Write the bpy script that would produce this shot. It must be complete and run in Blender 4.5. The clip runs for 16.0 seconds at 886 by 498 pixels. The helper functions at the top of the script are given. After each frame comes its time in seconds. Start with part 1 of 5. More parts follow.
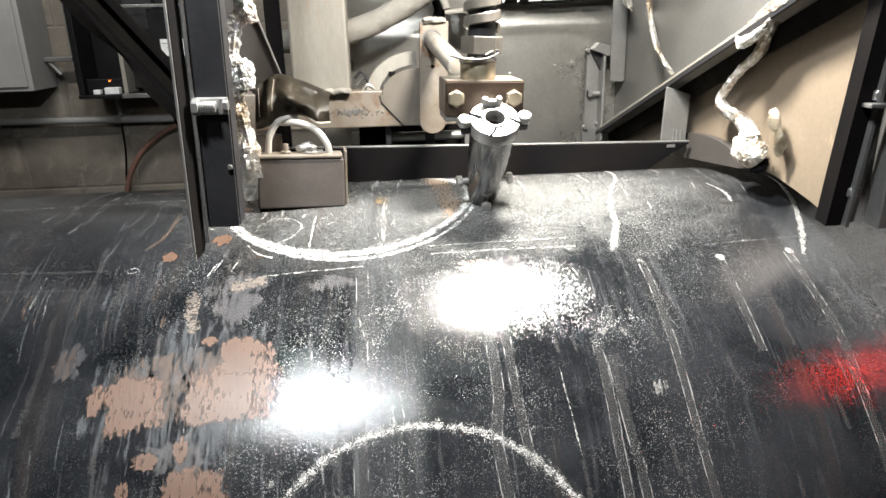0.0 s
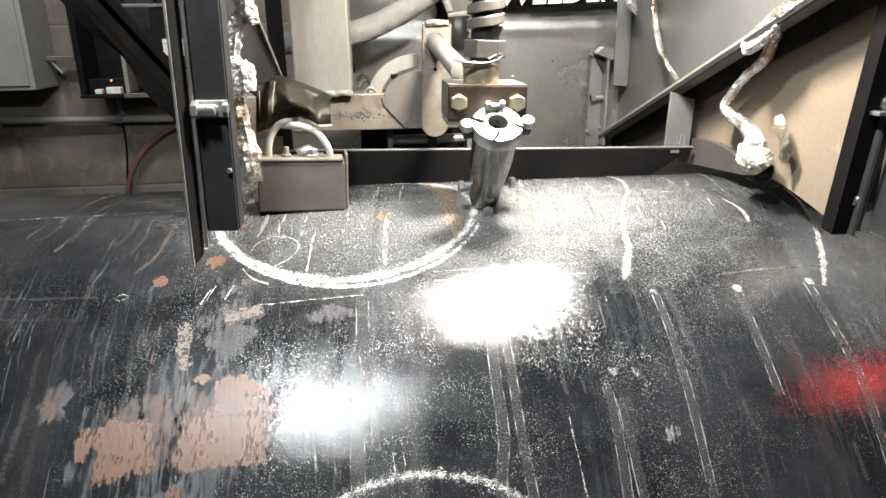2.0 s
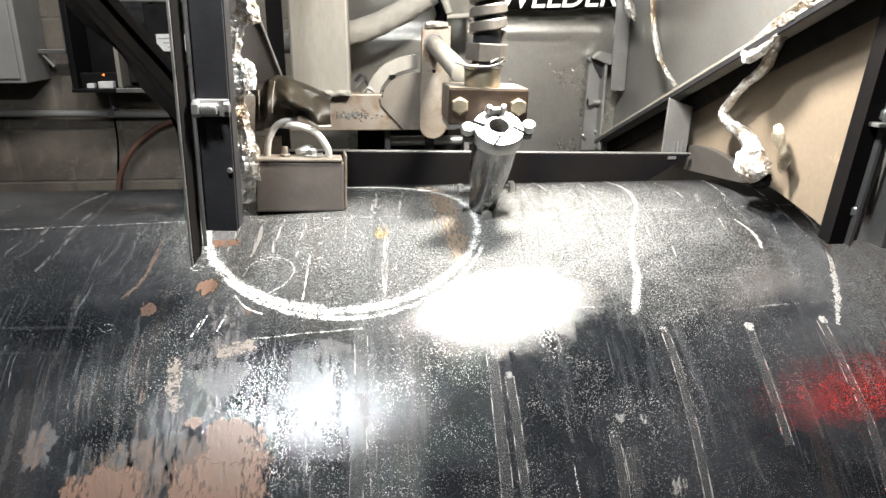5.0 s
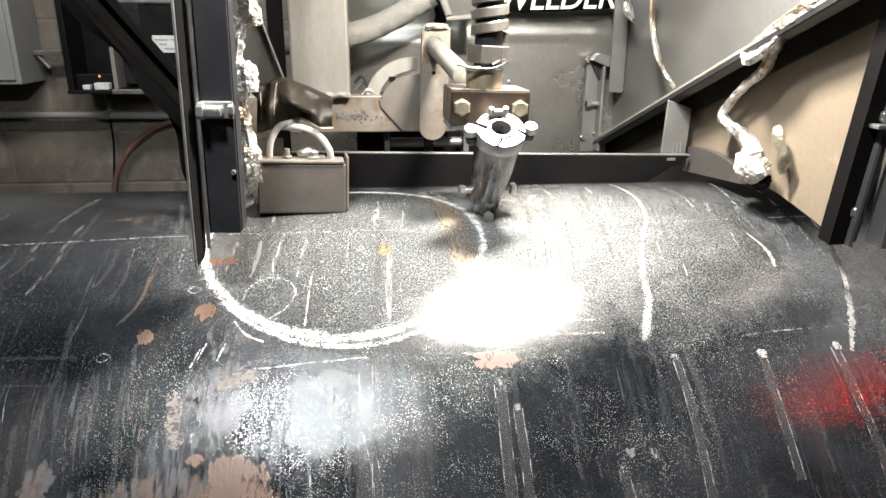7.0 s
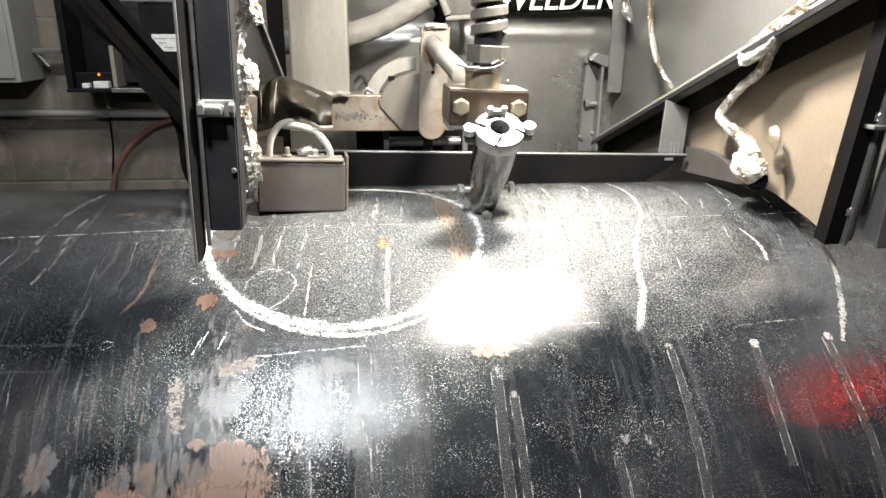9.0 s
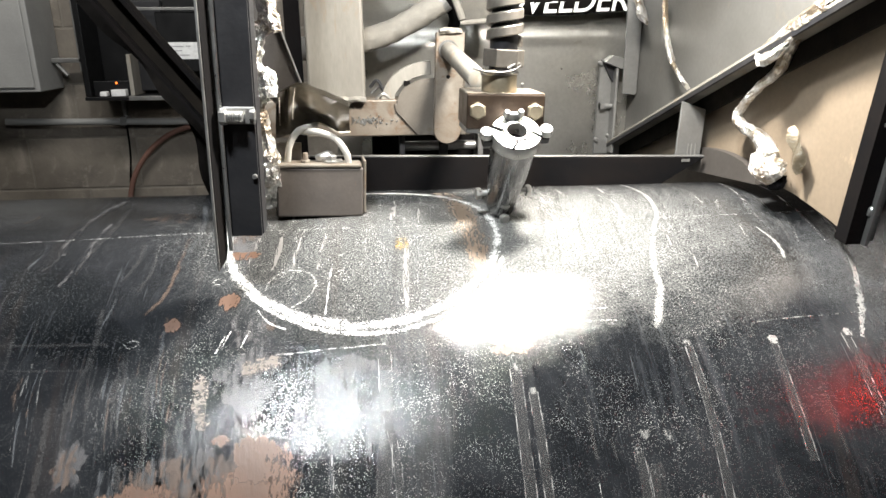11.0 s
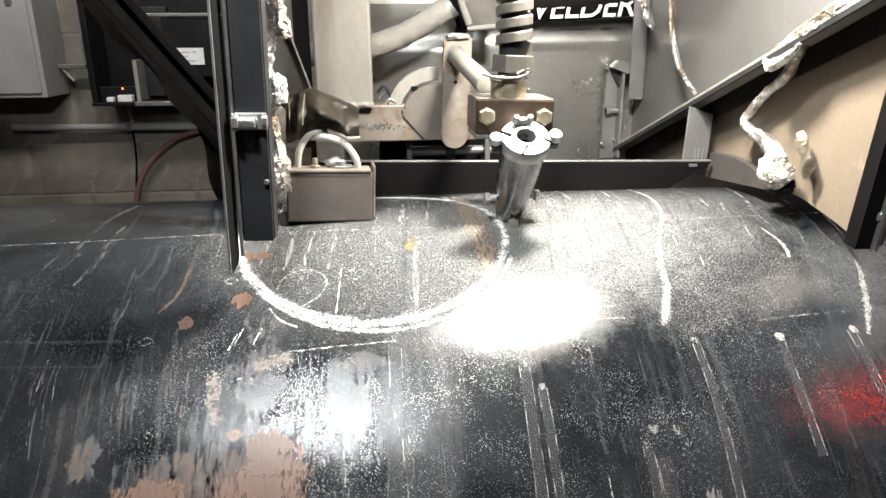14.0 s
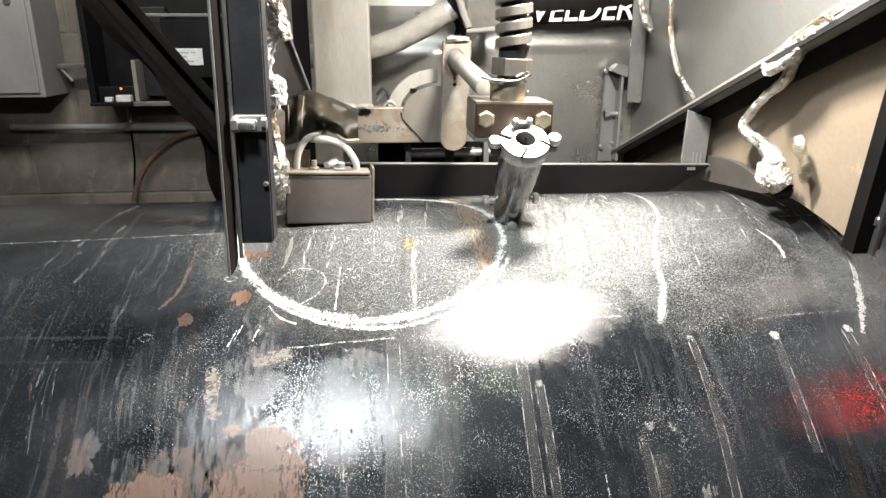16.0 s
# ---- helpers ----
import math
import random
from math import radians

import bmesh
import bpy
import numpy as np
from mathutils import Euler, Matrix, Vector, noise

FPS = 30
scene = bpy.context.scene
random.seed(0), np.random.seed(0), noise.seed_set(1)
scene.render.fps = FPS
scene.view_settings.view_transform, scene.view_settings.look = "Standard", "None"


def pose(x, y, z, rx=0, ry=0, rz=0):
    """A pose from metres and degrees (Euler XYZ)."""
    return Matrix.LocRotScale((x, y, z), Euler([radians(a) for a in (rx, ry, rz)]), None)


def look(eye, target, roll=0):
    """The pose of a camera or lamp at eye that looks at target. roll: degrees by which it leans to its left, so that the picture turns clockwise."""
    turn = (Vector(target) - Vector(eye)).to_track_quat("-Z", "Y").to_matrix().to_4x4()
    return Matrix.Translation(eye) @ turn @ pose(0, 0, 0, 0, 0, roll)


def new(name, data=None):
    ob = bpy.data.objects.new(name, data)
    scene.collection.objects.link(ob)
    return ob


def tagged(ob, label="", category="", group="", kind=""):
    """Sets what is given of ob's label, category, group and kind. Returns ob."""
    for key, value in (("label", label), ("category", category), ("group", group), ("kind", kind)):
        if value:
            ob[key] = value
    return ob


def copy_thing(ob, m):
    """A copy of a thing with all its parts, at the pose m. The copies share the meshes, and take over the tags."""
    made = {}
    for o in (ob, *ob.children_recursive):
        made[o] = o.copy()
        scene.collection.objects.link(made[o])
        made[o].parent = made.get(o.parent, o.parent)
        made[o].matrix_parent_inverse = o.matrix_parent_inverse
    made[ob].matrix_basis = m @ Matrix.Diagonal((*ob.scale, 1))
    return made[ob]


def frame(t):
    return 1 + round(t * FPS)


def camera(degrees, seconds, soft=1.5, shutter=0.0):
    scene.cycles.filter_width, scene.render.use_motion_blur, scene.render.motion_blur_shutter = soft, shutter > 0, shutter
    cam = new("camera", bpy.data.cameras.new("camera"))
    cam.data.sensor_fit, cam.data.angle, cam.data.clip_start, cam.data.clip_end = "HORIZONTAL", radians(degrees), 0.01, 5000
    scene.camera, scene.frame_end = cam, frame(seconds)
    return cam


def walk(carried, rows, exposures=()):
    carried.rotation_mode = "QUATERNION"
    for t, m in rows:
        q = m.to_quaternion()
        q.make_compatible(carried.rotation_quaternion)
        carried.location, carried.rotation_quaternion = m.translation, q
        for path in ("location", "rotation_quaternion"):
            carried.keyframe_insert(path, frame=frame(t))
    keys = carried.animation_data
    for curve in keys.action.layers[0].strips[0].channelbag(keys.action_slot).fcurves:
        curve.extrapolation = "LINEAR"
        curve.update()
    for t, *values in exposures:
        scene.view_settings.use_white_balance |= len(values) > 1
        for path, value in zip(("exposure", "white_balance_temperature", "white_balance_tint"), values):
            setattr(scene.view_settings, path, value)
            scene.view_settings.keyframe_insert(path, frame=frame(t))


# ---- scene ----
cam = camera(66.65, 16.0)
PATH = [
    (0, -0.0676, -0.8310, 1.6902, 71.500, 1.228, -5.667),
    (0.5, -0.0671, -0.8314, 1.6901, 71.485, 1.092, -5.591),
    (1, -0.0658, -0.8276, 1.6902, 71.334, 0.904, -5.656),
    (1.5, -0.0672, -0.8230, 1.6911, 71.343, 0.715, -5.365),
    (2, -0.0671, -0.8224, 1.6918, 71.629, 0.790, -5.443),
    (2.5, -0.0676, -0.8223, 1.6916, 71.560, 0.528, -5.597),
    (3, -0.0673, -0.8217, 1.6938, 71.574, 0.416, -5.673),
    (3.5, -0.0678, -0.8205, 1.6938, 71.583, 0.349, -5.554),
    (4, -0.0706, -0.8184, 1.6938, 71.602, 0.063, -5.591),
    (6.5, -0.0828, -0.8199, 1.6955, 71.687, -0.404, -6.411),
    (7, -0.0845, -0.8196, 1.6953, 71.727, -0.368, -6.445),
    (7.5, -0.0860, -0.8200, 1.6948, 71.632, -0.524, -6.556),
    (8, -0.0851, -0.8207, 1.6946, 71.645, -0.514, -6.500),
    (8.5, -0.0843, -0.8226, 1.6949, 71.701, -0.491, -6.502),
    (9, -0.0854, -0.8245, 1.6954, 71.707, -0.566, -6.517),
    (9.5, -0.0851, -0.8253, 1.6961, 71.720, -0.531, -6.438),
    (10, -0.0872, -0.8250, 1.6958, 71.767, -0.359, -5.964),
    (12.5, -0.0957, -0.8312, 1.6979, 72.277, 0.540, -5.475),
    (13, -0.0979, -0.8305, 1.6979, 72.273, 0.349, -5.375),
    (13.5, -0.0968, -0.8302, 1.6978, 72.328, 0.432, -5.202),
    (14, -0.0980, -0.8285, 1.6975, 72.388, 0.336, -5.360),
    (14.5, -0.0974, -0.8285, 1.6977, 72.444, 0.171, -5.492),
    (15, -0.0962, -0.8280, 1.6986, 72.401, 0.216, -5.610),
    (15.5, -0.0962, -0.8296, 1.6989, 72.551, 0.102, -5.584),
    (16, -0.0991, -0.8288, 1.6991, 72.493, 0.033, -5.470),
]
walk(cam, [(t, pose(x, y, z, rx, ry, rz)) for t, x, y, z, rx, ry, rz in PATH])


def motions():
    walk(drum, [(t, pose(0, 0, AXIS, a)) for t, a in TURNS])


AXIS, R = 1.0, 0.4935
TURNS = [(0, 0.0), (0.5, 0.9), (1, 1.68), (1.5, 2.79), (2, 3.76), (2.5, 4.55), (3, 5.08), (3.5, 5.82), (4, 6.55),
         (6.5, 10.82), (7, 11.5), (7.5, 11.53), (8, 11.35), (8.5, 10.93), (9, 10.45), (9.5, 10.18), (10, 10.06),
         (12.5, 9.25), (13, 9.1), (13.5, 8.97), (14, 8.8), (14.5, 8.6), (15, 8.41), (15.5, 8.24), (16, 8.1)]

# ---- light ----
world = bpy.data.worlds.new("world")
scene.world = world
world.use_nodes = True
world.node_tree.nodes["Background"].inputs[0].default_value = (0.9, 0.95, 1.0, 1)
world.node_tree.nodes["Background"].inputs[1].default_value = 0.02


def area_light(name, eye, target, w, h, power, colour):
    d = bpy.data.lights.new(name, "AREA")
    d.shape, d.size, d.size_y, d.energy, d.color = "RECTANGLE", w, h, power, colour
    ob = new(name, d)
    ob.matrix_basis = look(eye, target)
    return ob


HOOD_LAMP = ((0.138, -0.125, 1.96), (0.08, -0.14, 1.45))
FRONT_LAMP = ((-0.25, -0.66, 2.42), (-0.10, -0.2, 1.4))
area_light("hood_light", *HOOD_LAMP, 0.055, 0.085, 19, (1.0, 0.95, 0.88))
area_light("front_light", *FRONT_LAMP, 0.12, 0.075, 23, (0.95, 0.98, 1.0))
# Unseen fill, added to brighten the block wall and kept out of drum reflections.
area_light("wall_fill_light", (-0.9, 0.7, 2.70), (-1.0, 1.9, 1.9), 1.2, 0.2, 24, (1.0, 0.97, 0.92))
area_light("workshop_light", (1.5, 0.1, 2.70), (0.9, -0.1, 1.0), 1.2, 0.2, 7, (1.0, 0.97, 0.92))
scene.view_settings.exposure = 0.0


# ---- materials ----
class Nodes:
    """Short hand for one node material."""

    def __init__(self, name):
        self.m = bpy.data.materials.new(name)
        self.m.use_nodes = True
        self.t = self.m.node_tree
        self.b = self.t.nodes["Principled BSDF"]
        self.out = self.t.nodes["Material Output"]

    def n(self, kind, **kw):
        node = self.t.nodes.new(kind)
        for k, v in kw.items():
            node.inputs[k.replace("_", " ")].default_value = v
        return node

    def link(self, a, b):
        self.t.links.new(a, b)

    def coords(self, scale=(1, 1, 1), uv=False):
        tc = self.n("ShaderNodeTexCoord")
        mp = self.n("ShaderNodeMapping")
        mp.inputs["Scale"].default_value = scale
        self.link(tc.outputs["UV" if uv else "Object"], mp.inputs[0])
        return mp.outputs[0]

    def noise(self, vec, scale, detail=4.0, rough=0.6, dist=0.0):
        node = self.n("ShaderNodeTexNoise", Scale=scale, Detail=detail, Roughness=rough, Distortion=dist)
        self.link(vec, node.inputs["Vector"])
        return node.outputs["Fac"]

    def ramp(self, fac, lo, hi, a=0.0, b=1.0):
        node = self.n("ShaderNodeMapRange")
        node.inputs["From Min"].default_value, node.inputs["From Max"].default_value = lo, hi
        node.inputs["To Min"].default_value, node.inputs["To Max"].default_value = a, b
        self.link(fac, node.inputs[0])
        return node.outputs[0]

    def mix(self, fac, a, b):
        node = self.t.nodes.new("ShaderNodeMix")
        node.data_type = "RGBA"
        for src, i in ((fac, 0), (a, 6), (b, 7)):
            if isinstance(src, (tuple, float, int)):
                node.inputs[i].default_value = (*src, 1) if isinstance(src, tuple) else src
            else:
                self.link(src, node.inputs[i])
        return node.outputs[2]

    def math(self, op, a, b):
        node = self.t.nodes.new("ShaderNodeMath")
        node.operation = op
        for src, i in ((a, 0), (b, 1)):
            if isinstance(src, (float, int)):
                node.inputs[i].default_value = src
            else:
                self.link(src, node.inputs[i])
        return node.outputs[0]

    def bump(self, fac, strength, dist=0.001):
        node = self.n("ShaderNodeBump", Strength=strength, Distance=dist)
        self.link(fac, node.inputs["Height"])
        self.link(node.outputs[0], self.b.inputs["Normal"])

    def set(self, **kw):
        for k, v in kw.items():
            i = self.b.inputs[k.replace("_", " ")]
            if isinstance(v, tuple):
                i.default_value = (*v, 1) if len(v) == 3 else v
            elif isinstance(v, (float, int)):
                i.default_value = v
            else:
                self.link(v, i)
        return self


def worn(name, a, b, metal=0.0, rough=(0.4, 0.6), scale=14, stain=None, amount=(0.55, 0.75), grain=250, bump=0.15, stretch=(1, 1, 1)):
    """Paint, steel, cloth: two colours in large clouds, fine grain, optional stains."""
    k = Nodes(name)
    v = k.coords(stretch)
    big, fine = k.noise(v, scale, 5, 0.65, 0.4), k.noise(v, grain, 3, 0.6)
    col = k.mix(k.ramp(big, 0.35, 0.65), a, b)
    col = k.mix(k.ramp(fine, 0.3, 0.75, 0, 0.25), col, tuple(c * 0.45 for c in a))
    if stain:
        col = k.mix(k.ramp(k.noise(v, scale * 2.3, 6, 0.7, 0.6), *amount), col, stain)
    k.set(Base_Color=col, Metallic=metal, Roughness=k.ramp(k.noise(v, scale * 3, 4), 0.3, 0.7, *rough))
    k.bump(k.math("ADD", fine, k.math("MULTIPLY", big, 0.7)), bump, 0.001)
    return k.m


def plain(name, colour, metal=0.0, rough=0.5, glow=None, power=0.0):
    k = Nodes(name)
    v = k.coords()
    k.set(Base_Color=k.mix(k.ramp(k.noise(v, 60, 4), 0.3, 0.7), colour, tuple(c * 0.75 for c in colour)), Metallic=metal,
          Roughness=k.ramp(k.noise(v, 90, 3), 0.3, 0.7, rough * 0.85, rough * 1.15))
    if glow:
        k.set(Emission_Color=glow, Emission_Strength=power)
    return k.m


def quiet(m, level):
    """Lowers the sheen of a dull dark surface."""
    m.node_tree.nodes["Principled BSDF"].inputs["Specular IOR Level"].default_value = level
    return m


def drum_steel():
    """Black mill-scale steel: streaks run round the drum, pale grit, a dusty stretch by the nozzle; some reflection put
    into the colour.
    """
    k = Nodes("black mill scale steel")
    v = k.coords((1, 1, 1), uv=True)
    wipe = k.coords((1, 0.10, 1), uv=True)
    wipe2 = k.coords((1, 0.03, 1), uv=True)
    big, mid = k.noise(v, 7, 4, 0.6, 0.5), k.noise(v, 24, 5, 0.7, 0.6)
    streak, thin = k.noise(wipe, 60, 6, 0.72, 0.3), k.noise(wipe2, 260, 4, 0.75)
    # stretch of settled dust round x = 0.13
    mp = k.coords((1 / 0.22, 1 / 0.20, 1), uv=True)
    mp.node.inputs["Location"].default_value = (-0.17 / 0.22, 0.01 / 0.20, 0)
    far = k.t.nodes.new("ShaderNodeVectorMath")
    far.operation = "LENGTH"
    k.link(mp, far.inputs[0])
    dusty = k.ramp(k.math("ADD", far.outputs["Value"], k.math("MULTIPLY", mid, 0.8)), 0.75, 1.5, 1, 0)
    # Base lifted bluish in place of the room's reflection and highlight haze.
    base = k.mix(k.ramp(big, 0.35, 0.7), (0.006, 0.007, 0.0085), (0.022, 0.0235, 0.026))
    # Grainy grey film; its tone also stands in for the back sheet's reflection.
    mp2 = k.coords((1 / 0.24, 1 / 0.17, 1), uv=True)
    mp2.node.inputs["Location"].default_value = (0.03 / 0.24, -0.02 / 0.17, 0)
    near = k.t.nodes.new("ShaderNodeVectorMath")
    near.operation = "LENGTH"
    k.link(mp2, near.inputs[0])
    film = k.ramp(k.math("ADD", near.outputs["Value"], k.math("MULTIPLY", mid, 0.8)), 0.9, 1.65, 0.95, 0)
    base = k.mix(k.math("MULTIPLY", film, k.ramp(k.noise(v, 520, 5, 0.85), 0.48, 0.56, 0.08, 1.0)), base, (0.17, 0.172, 0.163))
    base = k.mix(k.math("MULTIPLY", dusty, k.ramp(k.noise(v, 480, 5, 0.85), 0.47, 0.58, 0.05, 1.0)), base, (0.22, 0.222, 0.214))
    base = k.mix(k.ramp(streak, 0.55, 0.80, 0, 0.38), base, (0.085, 0.09, 0.098))
    base = k.mix(k.ramp(thin, 0.62, 0.78, 0, 0.45), base, (0.17, 0.18, 0.19))
    base = k.mix(k.ramp(k.noise(wipe, 17, 5, 0.7), 0.56, 0.78, 0, 0.5), base, (0.05, 0.037, 0.030))
    zone = k.ramp(k.math("ADD", k.noise(v, 8, 4, 0.65), k.math("MULTIPLY", dusty, 0.22)), 0.42, 0.66)
    grains = []
    for scale, lo, hi, cut in ((430.0, 0.10, 0.20, 0.49), (800.0, 0.18, 0.32, 0.41)):
        dots = k.n("ShaderNodeTexVoronoi", Scale=scale)
        dots.inputs["Randomness"].default_value = 1.0
        k.link(v, dots.inputs["Vector"])
        grains.append(k.math("MULTIPLY", k.ramp(dots.outputs["Distance"], lo, hi, 1, 0), k.ramp(k.noise(v, scale * 0.35, 4, 0.7), cut, cut + 0.1)))
    split = k.t.nodes.new("ShaderNodeSeparateXYZ")
    k.link(v, split.inputs[0])
    edge = k.math("ADD", split.outputs[0], k.math("MULTIPLY", k.noise(wipe, 14, 4, 0.7), 0.16))
    zone = k.math("MULTIPLY", zone, k.math("MULTIPLY", k.ramp(edge, -0.27, -0.12, 0.12, 1), k.ramp(edge, 0.16, 0.36, 1, 0.32)))
    stripe = k.math("ABSOLUTE", k.math("ADD", k.math("ADD", split.outputs[0], 0.066), k.math("MULTIPLY", k.noise(wipe, 30, 4, 0.7), 0.006)), 0.0)
    stripe = k.ramp(stripe, 0.020, 0.034, 1, 0)
    zone = k.math("MAXIMUM", zone, k.math("MULTIPLY", stripe, k.ramp(mid, 0.4, 0.62)))
    zone = k.math("MAXIMUM", zone, k.math("MULTIPLY", film, 0.72))
    zone = k.math("MULTIPLY", zone, k.ramp(k.noise(v, 46, 5, 0.75), 0.41, 0.60, 0.25, 1.4))
    base = k.mix(k.math("MULTIPLY", stripe, k.ramp(k.noise(wipe, 90, 5, 0.75), 0.45, 0.7, 0.15, 0.45)), base, (0.085, 0.09, 0.095))
    # smoother rolled skin further round the drum
    rub = k.ramp(k.math("ADD", split.outputs[1], k.math("MULTIPLY", k.noise(v, 12, 4, 0.7), 0.06)), 0.275, 0.345, 1, 0.70)
    grit = k.math("MULTIPLY", k.math("MAXIMUM", grains[0], grains[1]), k.math("ADD", k.math("MULTIPLY", zone, 0.95), 0.05))
    grit = k.math("MULTIPLY", grit, k.math("MAXIMUM", rub, k.math("MULTIPLY", stripe, 0.8)))
    base = k.mix(grit, base, (0.62, 0.62, 0.60))
    rough = k.ramp(k.noise(wipe, 34, 5, 0.7), 0.3, 0.75, 0.055, 0.13)
    rough = k.math("ADD", rough, k.math("MULTIPLY", dusty, 0.08))
    k.set(Base_Color=base, Roughness=k.math("ADD", rough, k.math("MULTIPLY", grit, 0.3)), Specular_IOR_Level=0.42)
    # fine orange peel that glitters, brushed along the axis left of the seam
    brush = k.coords((0.22, 1, 1), uv=True)
    left = k.ramp(k.math("ADD", split.outputs[0], k.math("MULTIPLY", k.noise(wipe, 40, 4, 0.7), 0.012)), -0.090, -0.086, 1, 0)
    peel = k.math("ADD", k.math("MULTIPLY", k.noise(v, 520, 1, 0.6), 1.0), k.math("MULTIPLY", k.noise(v, 950, 1, 0.6), 0.6))
    ripple = k.math("MULTIPLY", k.noise(brush, 620, 3, 0.65), k.math("ADD", k.math("MULTIPLY", left, 0.55), 0.25))
    relief = k.math("ADD", k.math("ADD", peel, ripple), k.math("MULTIPLY", grit, 1.3))
    relief = k.math("ADD", relief, k.math("MULTIPLY", mid, 0.6))
    k.bump(k.math("MULTIPLY", relief, rub), 0.27, 0.0010)
    return k.m


def smear(name, a, b, cover, fine=600, stretch=(1, 1, 1), rough=0.8, strong=1.0, bump=0.3, soft=0.22):
    """Chalk, drips and rust lying on the steel: grainy, with gaps through which the steel shows."""
    k = Nodes(name)
    v = k.coords(stretch, uv=True)
    f1, f2 = k.noise(v, fine, 3, 0.65), k.noise(v, fine * 0.16, 4, 0.65)
    k.set(Base_Color=k.mix(k.ramp(f2, 0.3, 0.7), a, b), Roughness=rough)
    k.bump(f1, bump, 0.001)
    edge = k.n("ShaderNodeAttribute")
    edge.attribute_name = "cover"
    grain = k.math("ADD", k.math("MULTIPLY", f1, 0.55), k.math("MULTIPLY", f2, 0.45))
    grain = k.math("ADD", grain, k.ramp(edge.outputs["Fac"], 0.0, 1.0, -soft, 0.0))
    mask = k.ramp(grain, cover, cover + 0.09, 0, strong)
    clear, mixer = k.n("ShaderNodeBsdfTransparent"), k.n("ShaderNodeMixShader")
    k.link(mask, mixer.inputs[0]), k.link(clear.outputs[0], mixer.inputs[1]), k.link(k.b.outputs[0], mixer.inputs[2])
    k.link(mixer.outputs[0], k.out.inputs[0])
    return k.m


def foil():
    """Crumpled aluminium foil: sharp creases, scorched brown in places."""
    k = Nodes("crumpled aluminium foil")
    v = k.coords()
    cells = k.n("ShaderNodeTexVoronoi", Scale=120.0)
    cells2 = k.n("ShaderNodeTexVoronoi", Scale=300.0)
    k.link(v, cells.inputs["Vector"]), k.link(v, cells2.inputs["Vector"])
    for c in (cells, cells2):
        c.feature = "DISTANCE_TO_EDGE"
    brown = k.ramp(k.noise(v, 22, 4, 0.7), 0.44, 0.60, 0, 0.9)
    k.set(Base_Color=k.mix(brown, (0.82, 0.81, 0.78), (0.30, 0.23, 0.15)), Metallic=0.85, Roughness=0.30)
    k.bump(k.math("ADD", cells.outputs["Distance"], k.math("MULTIPLY", cells2.outputs["Distance"], 0.5)), 1.0, 0.0035)
    return k.m


DRUM = drum_steel()
CHALK = smear("white chalk", (0.80, 0.80, 0.78), (0.62, 0.62, 0.60), 0.43, 560, soft=0.34)
CHALK_THIN = smear("faint chalk", (0.62, 0.62, 0.60), (0.48, 0.48, 0.46), 0.47, 900, strong=0.85, soft=0.16)
CHALK_DUST = smear("chalk dust", (0.68, 0.68, 0.66), (0.5, 0.5, 0.48), 0.50, 950, strong=0.75)
DRIP = smear("grey paint drip", (0.12, 0.12, 0.118), (0.075, 0.075, 0.073), 0.36, 600, rough=0.3, strong=0.24, bump=0.15, soft=0.10)
DRIP_EDGE = smear("pale drip edge", (0.34, 0.34, 0.33), (0.2, 0.2, 0.2), 0.45, 420, (1, 0.12, 1), 0.45, 0.6, soft=0.12)
DRIP_FAINT = smear("faint grey drip", (0.11, 0.11, 0.11), (0.06, 0.06, 0.06), 0.40, 420, rough=0.3, strong=0.32, bump=0.12, soft=0.12)
DRIP_WHITE = smear("white paint drip", (0.31, 0.31, 0.30), (0.18, 0.18, 0.172), 0.40, 500, rough=0.5, strong=0.9, soft=0.14)
DRIP_DRY = smear("dry white drip", (0.42, 0.42, 0.40), (0.24, 0.24, 0.23), 0.48, 420, (1, 0.3, 1), 0.55, 0.5)
RUST = smear("pale orange primer", (0.135, 0.078, 0.052), (0.10, 0.062, 0.045), 0.38, 260, (1, 0.35, 1), 0.42, 0.93, soft=0.20)
RUST_THIN = smear("thin brown rust", (0.15, 0.105, 0.08), (0.10, 0.073, 0.058), 0.46, 300, (1, 0.25, 1), 0.5, 0.6)
GREY_WIPE = smear("wiped grey scale", (0.20, 0.21, 0.22), (0.10, 0.11, 0.12), 0.47, 200, (1, 0.12, 1), 0.25, 0.45)
GREY_FILM = smear("pale grey paint film", (0.19, 0.18, 0.175), (0.11, 0.112, 0.12), 0.44, 160, (1, 0.3, 1), 0.3, 0.5, soft=0.25)
SCRAPE = smear("pale wiped scrape", (0.32, 0.31, 0.295), (0.19, 0.185, 0.18), 0.43, 240, (1, 0.10, 1), 0.4, 0.72, soft=0.26)
FLAKE = smear("flaking beige paint", (0.23, 0.195, 0.165), (0.13, 0.115, 0.10), 0.42, 240, rough=0.45, strong=0.75, bump=0.8)
YELLOW = smear("yellow crayon", (0.34, 0.22, 0.06), (0.24, 0.16, 0.06), 0.46, 500, strong=0.85)
COIL = worn("brownish coil steel", (0.24, 0.22, 0.19), (0.15, 0.135, 0.115), 0.6, (0.32, 0.5), 30)
# Pale and dark lengthwise streaks put the tube's shading into its colour.
NOZZLE = worn("nozzle steel with shading streaks", (0.34, 0.335, 0.33), (0.06, 0.06, 0.063), 0.95, (0.18, 0.32), 60, (0.12, 0.11, 0.10), (0.62, 0.78), 500, 0.12, (1, 1, 0.12))
BROWN_FILM = smear("pale brown film", (0.27, 0.205, 0.15), (0.17, 0.125, 0.09), 0.40, 300, (1, 0.25, 1), 0.5, 0.75, soft=0.14)
